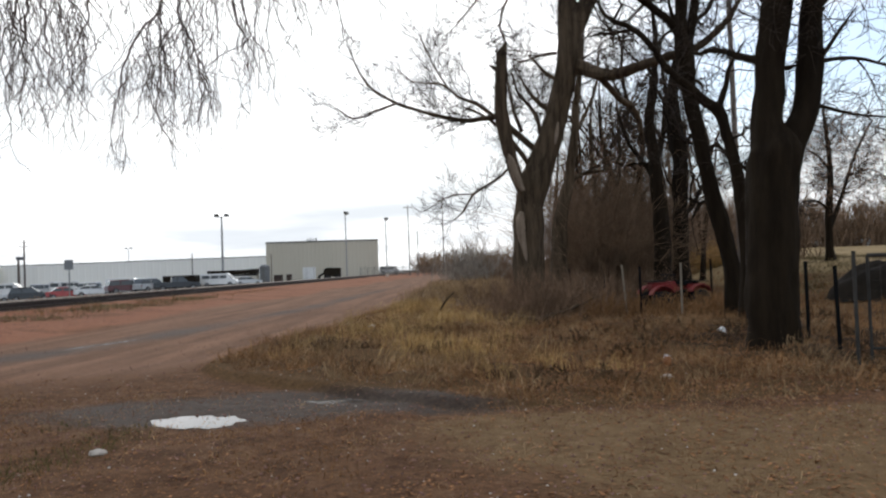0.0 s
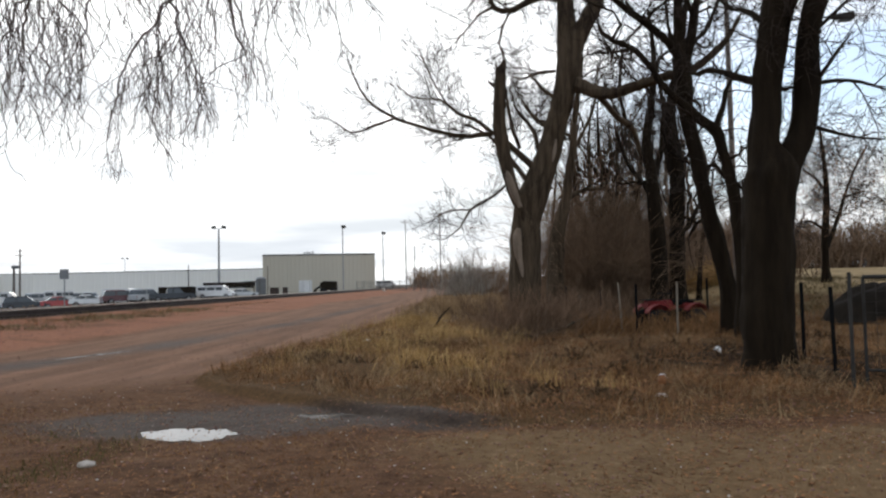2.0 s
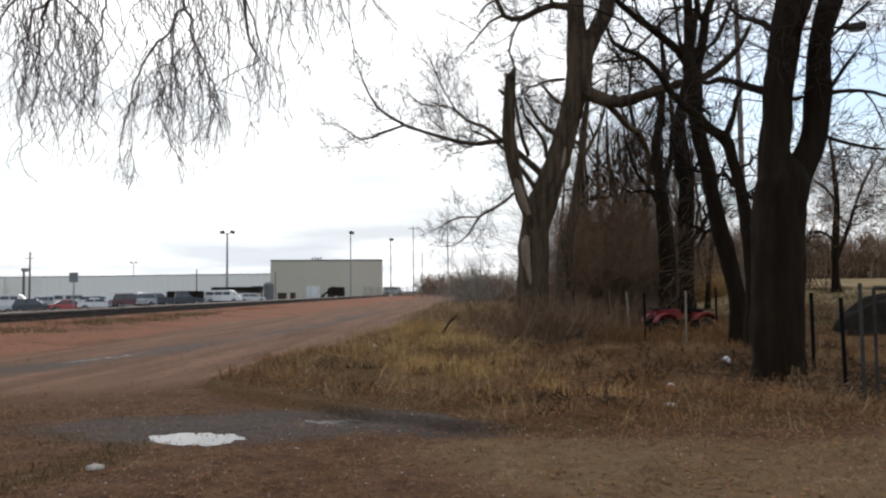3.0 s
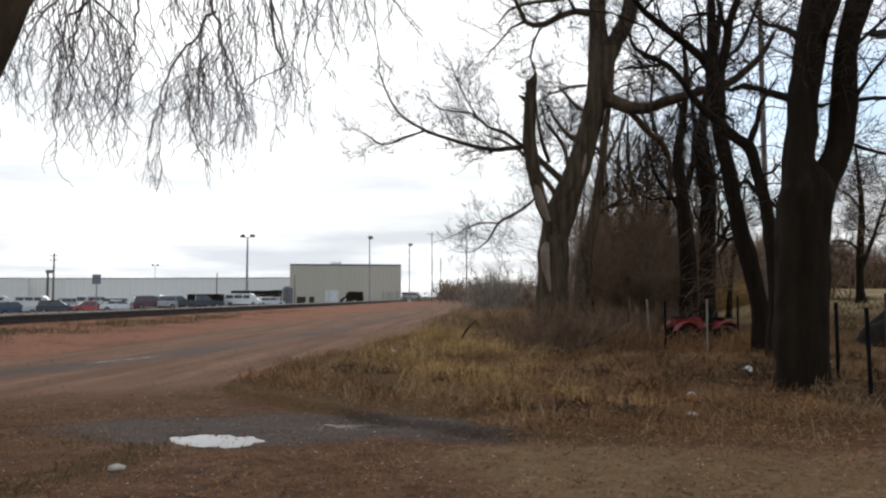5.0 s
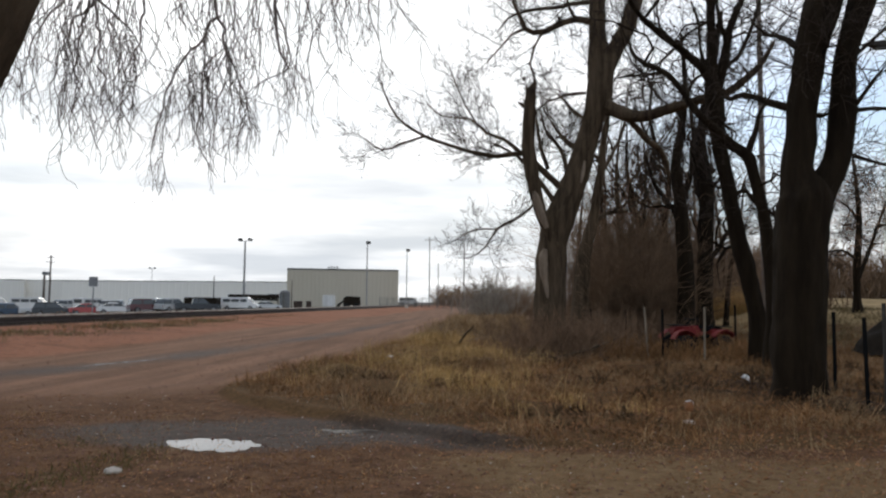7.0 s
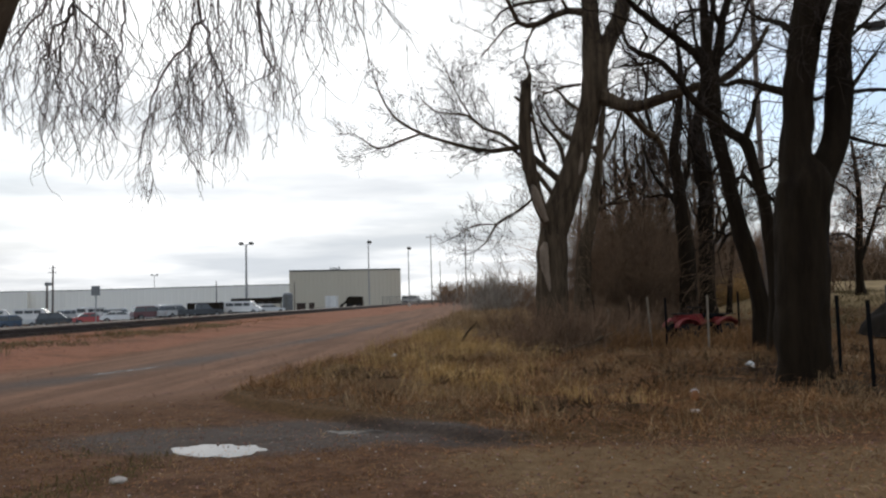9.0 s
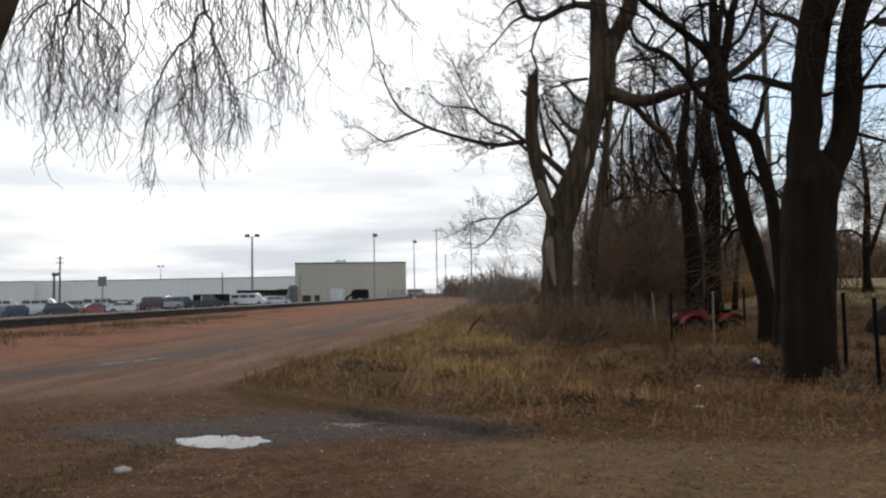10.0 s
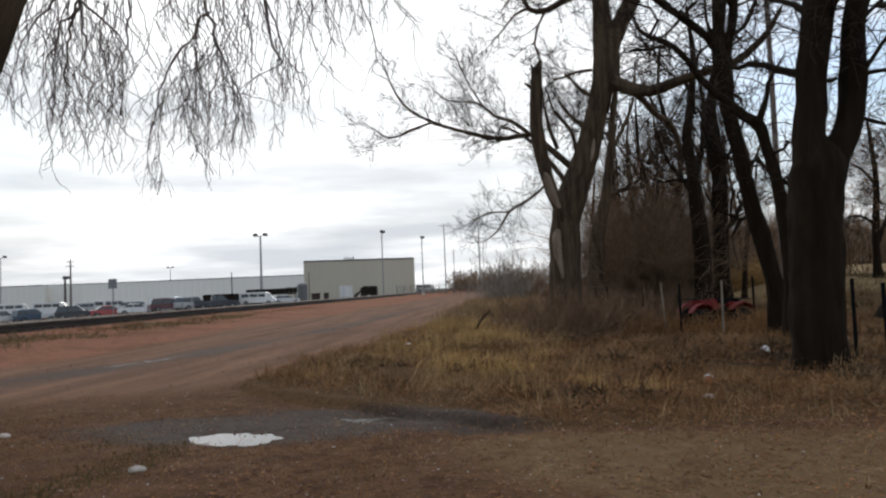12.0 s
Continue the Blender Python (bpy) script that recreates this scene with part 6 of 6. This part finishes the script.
def dump_truck():
    t = thing("loader", pose(-28.3, 145, gz(-28.3, 145), 0, 0, 5), "black loader with its bucket lowered by the warehouse", "loader")
    part("body", prism(bmesh.new(), [(-1.2, 0.8), (-1.3, 2.2), (-0.6, 2.6), (1.9, 2.5), (2.0, 0.8)], 2.0), TARP, t)
    part("arm", prism(bmesh.new(), [(-1.2, 1.9), (-2.3, 1.0), (-2.2, 0.8), (-1.0, 1.6)], 1.4), BLACK, t)
    part("bucket", prism(bmesh.new(), [(-2.9, 0.2), (-2.2, 0.15), (-2.0, 1.2), (-2.2, 1.25)], 2.0), BLACK, t)
    for x in (-0.7, 1.3):
        for s in (-1, 1):
            w = part("wheel", lathe(bmesh.new(), [(-0.2, 0.4), (-0.2, 0.62), (0.2, 0.62), (0.2, 0.4)]), RUBBER, t)
            w.location = (x, s * 0.95, 0.62)


dump_truck()


def yard_fence():
    """Dark mesh fence beside the warehouse, each post its own."""
    t = thing("yard_fence", pose(-25.5, 165, 0.1, 0, 0, 8), "dark mesh fence around the warehouse yard", "fence")
    for k in range(14):
        part("post", rod(bmesh.new(), (k * 1.6, 0, -0.2), (k * 1.6, 0, 2.6), 0.06), TRIM, t)
    wires = Tubes()
    for k in range(130):
        wires.add([Vector((k * 0.16, 0, 0)), Vector((k * 0.16, 0, 2.5))], [0.02, 0.02], 3)
    tagged(wires.make("mesh_wire", TRIM, t, False), kind="stuff")


yard_fence()
blades("dry_weeds", 410, 1600, ((-34, -14, 60, 140), lambda x, y: smooth(-24.5, -26, x) * 0.8 + smooth(-19, -17, x) * 0.0), 0.12, 0.4, 0.05, GRASS_BROWN, "dry weeds along the edge of the lot", 0.4)
for k, (x, y, w_, col) in enumerate(((-12, 210, 7, C_SILVER), (-20, 215, 6, C_BLUE))):
    vehicle("van", x - 12, y, 5, col, "distant van parked past the warehouse")
for x, y, a in ((50, 109, 20), (56, 108.5, 75), (62, 109, 60)):
    v = vehicle("saloon", x, y, a, C_WHITE, "white saloon car parked at the far side of the field")
    v.location.z = gz(x, y)

# ======== willow over the camera ========
WILLOW = Vector((-2.4, 1.95, 0.0))


def willow():
    t = thing("willow_tree", Matrix.Translation(WILLOW), "bare weeping willow with rough leaning trunk and hanging twigs", "tree")
    trunk = Tubes()
    pts, rad = spline([(-2.5, 1.98, -0.1, 0.30), (-2.35, 1.97, 0.3, 0.22), (-2.0, 1.95, 1.1, 0.18), *[(-1.77, 1.9, 1.86, 0.155), (-1.641, 1.9, 2.174, 0.152), (-1.501, 1.9, 2.504, 0.149), (-1.369, 1.9, 2.826, 0.143), (-1.24, 1.9, 3.138, 0.131)], (-0.75, 2.5, 3.9, 0.08)], 0.08)
    trunk.add(pts, rad, 20, 0.10, random.Random(5))
    trunk.make("trunk", BARK, t, True, WILLOW)
    return t


def hanging(parent, seed, pivot, stems, density, reach, hem, strands, tip=0.0009):
    """A hanging branch: its own mesh about its pivot, so that it can sway."""
    rng = random.Random(seed)
    b = Tubes()
    for ctrl in stems:
        pts, rad = spline(ctrl, 0.04)
        jig = [p + Vector((rng.gauss(0, 0.004), rng.gauss(0, 0.013), rng.gauss(0, 0.004))) for p in pts]
        rad = [r * 0.68 for r in rad]
        b.add(jig, rad, 5)
        twigs(b, rng, jig, rad, 2, density, reach, 0.6, (0, 0, -0.5), 0.08, 0.5, 0.6, tip, 0.36, 0.0075)
    # fine strands that hang as a ragged curtain
    xs, zs = [p[0] for p in hem], [p[1] for p in hem]
    for _ in range(strands):
        x = xs[0] + (xs[-1] - xs[0]) * rng.random()
        top = Vector((x, 3.05 + 0.5 * rng.random(), 3.0 + 0.35 * rng.random()))
        drop = top.z - float(np.interp(x, xs, zs)) - abs(rng.gauss(0, 0.16))
        if drop < 0.15:
            continue
        pts, rad = wander(rng, top, (rng.gauss(0, 0.12), rng.gauss(0, 0.1), -1), drop * 1.08, 0.0029, 0.0014, 0.27, (0, 0, -0.22), 0.045)
        b.add(pts, rad, 3)
        for _ in range(4):
            i = rng.randrange(len(pts) // 4, len(pts) - 1)
            ln = 0.06 + 0.20 * rng.random()
            q, r = wander(rng, pts[i], (rng.gauss(0, 0.6), rng.gauss(0, 0.5), -0.8), ln, 0.0019, 0.0012, 0.34, (0, 0, -0.3), 0.04)
            b.add(q, r, 3)
    ob = b.make("hanging_branch", TWIG_WILLOW, parent, False, pivot)
    ob.location = pivot - WILLOW
    return tagged(ob, kind="stuff")


tree_w = willow()
PIV_L, PIV_M, PIV_R = Vector((-2.01, 3.20, 3.91)), Vector((-1.35, 3.20, 3.85)), Vector((-1.00, 3.20, 3.81))
limb_w = Tubes()
for ctrl in ([(-1.05, 2.1, 3.2, 0.06), (-1.3, 2.8, 3.7, 0.04), (*PIV_L, 0.02)], [(-0.95, 2.2, 3.4, 0.06), (-1.0, 2.8, 3.8, 0.035), (*PIV_M, 0.02)], [(-0.8, 2.4, 3.8, 0.06), (-0.8, 2.9, 3.9, 0.03), (*PIV_R, 0.02)]):
    p_, r_ = spline(ctrl, 0.15)
    limb_w.add(p_, r_, 8, 0.1)
limb_w.make("limb", BARK, tree_w, True, WILLOW)
BR_L = hanging(tree_w, 61, PIV_L, [
    [(-2.009, 3.2, 3.911, 0.012), (-2.045, 3.2, 3.339, 0.012), (-2.062, 3.2, 3.015, 0.01), (-2.156, 3.2, 2.909, 0.007), (-2.186, 3.13, 2.747, 0.005), (-2.197, 3.07, 2.535, 0.002)],
    [(-2.009, 3.2, 3.911, 0.015), (-1.947, 3.2, 3.33, 0.012), (-1.929, 3.2, 3.005, 0.012), (-2.061, 3.27, 2.927, 0.008), (-2.179, 3.33, 2.754, 0.005), (-2.225, 3.33, 2.535, 0.003)],
    [(-1.929, 3.2, 3.005, 0.01), (-1.842, 3.27, 2.903, 0.008), (-1.781, 3.33, 2.818, 0.005), (-1.744, 3.33, 2.67, 0.003)],
    [(-1.924, 3.2, 2.978, 0.01), (-1.836, 3.07, 2.716, 0.007), (-1.771, 3.0, 2.49, 0.005), (-1.766, 3.0, 2.342, 0.002)],
    [(-2.009, 3.2, 3.911, 0.012), (-1.767, 3.27, 3.185, 0.008), (-1.735, 3.27, 2.909, 0.008), (-1.762, 3.2, 2.673, 0.005), (-1.803, 3.2, 2.465, 0.002)],
    [(-1.938, 3.2, 3.006, 0.01), (-2.115, 3.4, 2.842, 0.008), (-2.136, 3.4, 2.589, 0.005), (-2.162, 3.4, 2.408, 0.003)],
    [(-2.009, 3.2, 3.911, 0.012), (-2.213, 3.2, 3.298, 0.01), (-2.272, 3.2, 3.031, 0.007), (-2.33, 3.2, 2.819, 0.005), (-2.36, 3.2, 2.633, 0.002)],
    [(-2.009, 3.2, 3.911, 0.012), (-2.531, 3.4, 3.565, 0.01), (-2.655, 3.4, 3.139, 0.008), (-2.687, 3.4, 2.795, 0.003)],
    [(-2.009, 3.2, 3.911, 0.01), (-2.293, 3.4, 3.342, 0.008), (-2.319, 3.4, 3.056, 0.005), (-2.343, 3.4, 2.8, 0.003), (-2.36, 3.4, 2.575, 0.002)],
    [(-1.9, 3.3, 2.946, 0.005), (-1.884, 3.3, 2.739, 0.004), (-1.893, 3.3, 2.521, 0.003)],
    [(-1.789, 3.3, 2.842, 0.004), (-1.79, 3.3, 2.651, 0.003), (-1.798, 3.3, 2.461, 0.002)],
    [(-2.115, 3.3, 2.892, 0.005), (-2.002, 3.1, 2.608, 0.003), (-2.002, 3.1, 2.402, 0.002)],
], 0.046, 0.20, [(-2.75, 2.40), (-2.33, 2.40), (-2.2, 2.28), (-2.0, 2.20), (-1.85, 2.28), (-1.76, 2.5), (-1.69, 2.75)], 72)
BR_M = hanging(tree_w, 62, PIV_M, [
    [(-1.347, 3.2, 3.845, 0.015), (-1.338, 3.2, 3.279, 0.015), (-1.332, 3.2, 2.96, 0.012), (-1.31, 3.2, 2.853, 0.01), (-1.261, 3.2, 2.687, 0.007), (-1.196, 3.2, 2.552, 0.005), (-1.146, 3.2, 2.412, 0.002)],
    [(-1.32, 3.2, 2.906, 0.01), (-1.442, 3.27, 2.791, 0.008), (-1.529, 3.27, 2.684, 0.008), (-1.605, 3.27, 2.496, 0.005), (-1.647, 3.27, 2.312, 0.003)],
    [(-1.28, 3.2, 2.772, 0.007), (-1.227, 3.07, 2.574, 0.005), (-1.266, 3.07, 2.426, 0.005), (-1.285, 3.07, 2.278, 0.002)],
    [(-1.49, 3.27, 2.73, 0.005), (-1.488, 3.33, 2.585, 0.005), (-1.478, 3.33, 2.395, 0.003)],
    [(-1.22, 3.2, 2.611, 0.005), (-1.255, 3.33, 2.489, 0.005), (-1.267, 3.33, 2.328, 0.003)],
    [(-1.57, 3.27, 2.574, 0.005), (-1.596, 3.27, 2.362, 0.003), (-1.594, 3.27, 2.203, 0.003), (-1.607, 3.27, 2.084, 0.002)],
    [(-1.347, 3.2, 3.845, 0.01), (-1.516, 3.33, 3.191, 0.008), (-1.562, 3.33, 3.015, 0.005), (-1.48, 3.33, 2.912, 0.003)],
    [(-1.425, 3.2, 2.756, 0.005), (-1.405, 3.1, 2.544, 0.003), (-1.439, 3.1, 2.381, 0.002), (-1.468, 3.1, 2.27, 0.002)],
    [(-1.266, 3.2, 2.706, 0.005), (-1.288, 3.3, 2.551, 0.004), (-1.304, 3.3, 2.365, 0.002)],
    [(-1.37, 3.2, 2.805, 0.005), (-1.428, 3.3, 2.654, 0.004), (-1.422, 3.3, 2.465, 0.003), (-1.439, 3.3, 2.306, 0.002)],
    [(-1.178, 3.2, 2.517, 0.003), (-1.163, 3.2, 2.387, 0.002), (-1.185, 3.2, 2.26, 0.002)],
    [(-1.628, 3.3, 2.478, 0.004), (-1.667, 3.3, 2.319, 0.003), (-1.659, 3.3, 2.184, 0.002)],
], 0.034, 0.17, [(-1.62, 2.22), (-1.57, 2.04), (-1.5, 2.12), (-1.4, 2.22), (-1.25, 2.18), (-1.18, 2.3), (-1.14, 2.6)], 38)
BR_R = hanging(tree_w, 63, PIV_R, [
    [(-0.997, 3.2, 3.81, 0.015), (-1.046, 3.2, 3.202, 0.012), (-1.048, 3.2, 2.939, 0.012), (-1.036, 3.2, 2.786, 0.01), (-0.998, 3.2, 2.674, 0.007), (-0.97, 3.2, 2.641, 0.005)],
    [(-1.048, 3.2, 2.926, 0.007), (-0.999, 3.2, 2.817, 0.007), (-0.961, 3.2, 2.692, 0.005), (-0.902, 3.2, 2.564, 0.003), (-0.869, 3.2, 2.446, 0.002)],
    [(-0.997, 3.2, 3.81, 0.01), (-0.871, 3.4, 3.226, 0.008), (-0.822, 3.4, 3.0, 0.005), (-0.758, 3.4, 2.858, 0.003), (-0.73, 3.4, 2.719, 0.002)],
    [(-0.997, 3.2, 3.81, 0.01), (-0.719, 3.46, 3.213, 0.008), (-0.656, 3.46, 2.989, 0.005), (-0.606, 3.46, 2.846, 0.003), (-0.589, 3.46, 2.695, 0.002)],
    [(-0.997, 3.2, 3.81, 0.01), (-0.9, 3.07, 3.027, 0.005), (-0.86, 3.07, 2.873, 0.005), (-0.834, 3.07, 2.722, 0.002)],
    [(-0.97, 3.2, 2.641, 0.005), (-1.057, 3.2, 2.6, 0.003), (-1.143, 3.2, 2.554, 0.002)],
    [(-0.997, 3.2, 3.81, 0.01), (-1.194, 3.4, 3.168, 0.005), (-1.226, 3.4, 3.003, 0.005), (-1.201, 3.4, 2.89, 0.003)],
    [(-1.014, 3.2, 2.753, 0.005), (-0.991, 3.2, 2.622, 0.003), (-0.982, 3.2, 2.505, 0.002)],
    [(-0.938, 3.2, 2.657, 0.003), (-0.928, 3.2, 2.54, 0.002), (-0.942, 3.2, 2.438, 0.002)],
    [(-0.997, 3.2, 3.81, 0.007), (-0.75, 3.3, 3.197, 0.005), (-0.683, 3.3, 2.977, 0.003), (-0.652, 3.3, 2.788, 0.002)],
], 0.040, 0.18, [(-1.1, 2.5), (-1.0, 2.4), (-0.88, 2.42), (-0.75, 2.55), (-0.65, 2.48), (-0.55, 2.6), (-0.42, 2.8)], 20)


# ======== what moves ========
SWAY_L = [(4.5, 0.012, 0.003), (5.0, 0.023, 0.000), (5.5, 0.023, 0.001), (6.0, 0.027, 0.001), (6.5, 0.034, -0.003), (7.0, 0.032, 0.000), (9.0, 0.014, -0.006), (9.5, 0.011, -0.005), (10.0, 0.003, -0.004), (10.5, 0.001, -0.004), (11.0, 0.004, -0.003), (11.5, -0.003, -0.005), (12.0, 0.000, 0.000)]
SWAY_M = [(0.0, 0.006, 0.004), (0.5, 0.003, 0.002), (1.0, 0.003, 0.001), (1.5, 0.021, -0.001), (2.0, 0.012, 0.003), (2.5, 0.005, 0.002), (4.5, 0.004, -0.001), (5.0, 0.007, 0.002), (5.5, 0.012, -0.005), (6.0, 0.010, -0.002), (6.5, 0.015, 0.000), (7.0, 0.009, -0.004), (9.0, 0.004, -0.009), (9.5, -0.002, -0.005), (10.0, -0.002, -0.005), (10.5, -0.003, -0.003), (11.0, -0.006, -0.004), (11.5, -0.003, -0.003), (12.0, 0.000, 0.000)]
SWAY_R = [(0.0, 0.000, 0.007), (0.5, -0.001, 0.004), (1.0, -0.003, 0.004), (1.5, 0.014, 0.002), (2.0, 0.008, 0.004), (2.5, 0.002, 0.004), (4.5, 0.002, 0.003), (5.0, 0.002, 0.001), (5.5, 0.001, 0.001), (6.0, 0.002, 0.002), (6.5, 0.006, 0.001), (7.0, 0.000, 0.003), (9.0, -0.009, -0.003), (9.5, -0.006, -0.003), (10.0, -0.010, -0.001), (10.5, -0.007, 0.007), (11.0, -0.005, 0.003), (11.5, -0.004, 0.004), (12.0, 0.000, 0.000)]


def motions():
    """The hanging branches of the willow swing in the wind about their pivots."""
    for ob, sway, arm in ((BR_L, SWAY_M[:6] + SWAY_L, 1.1), (BR_M, SWAY_M, 1.05), (BR_R, SWAY_R, 1.05)):
        base = ob.location.copy()
        walk(ob, [(t, pose(base.x, base.y, base.z + dz, 0, math.degrees(math.asin(max(-0.4, min(0.4, -dx / arm)))), 0)) for t, dx, dz in sway])


motions()
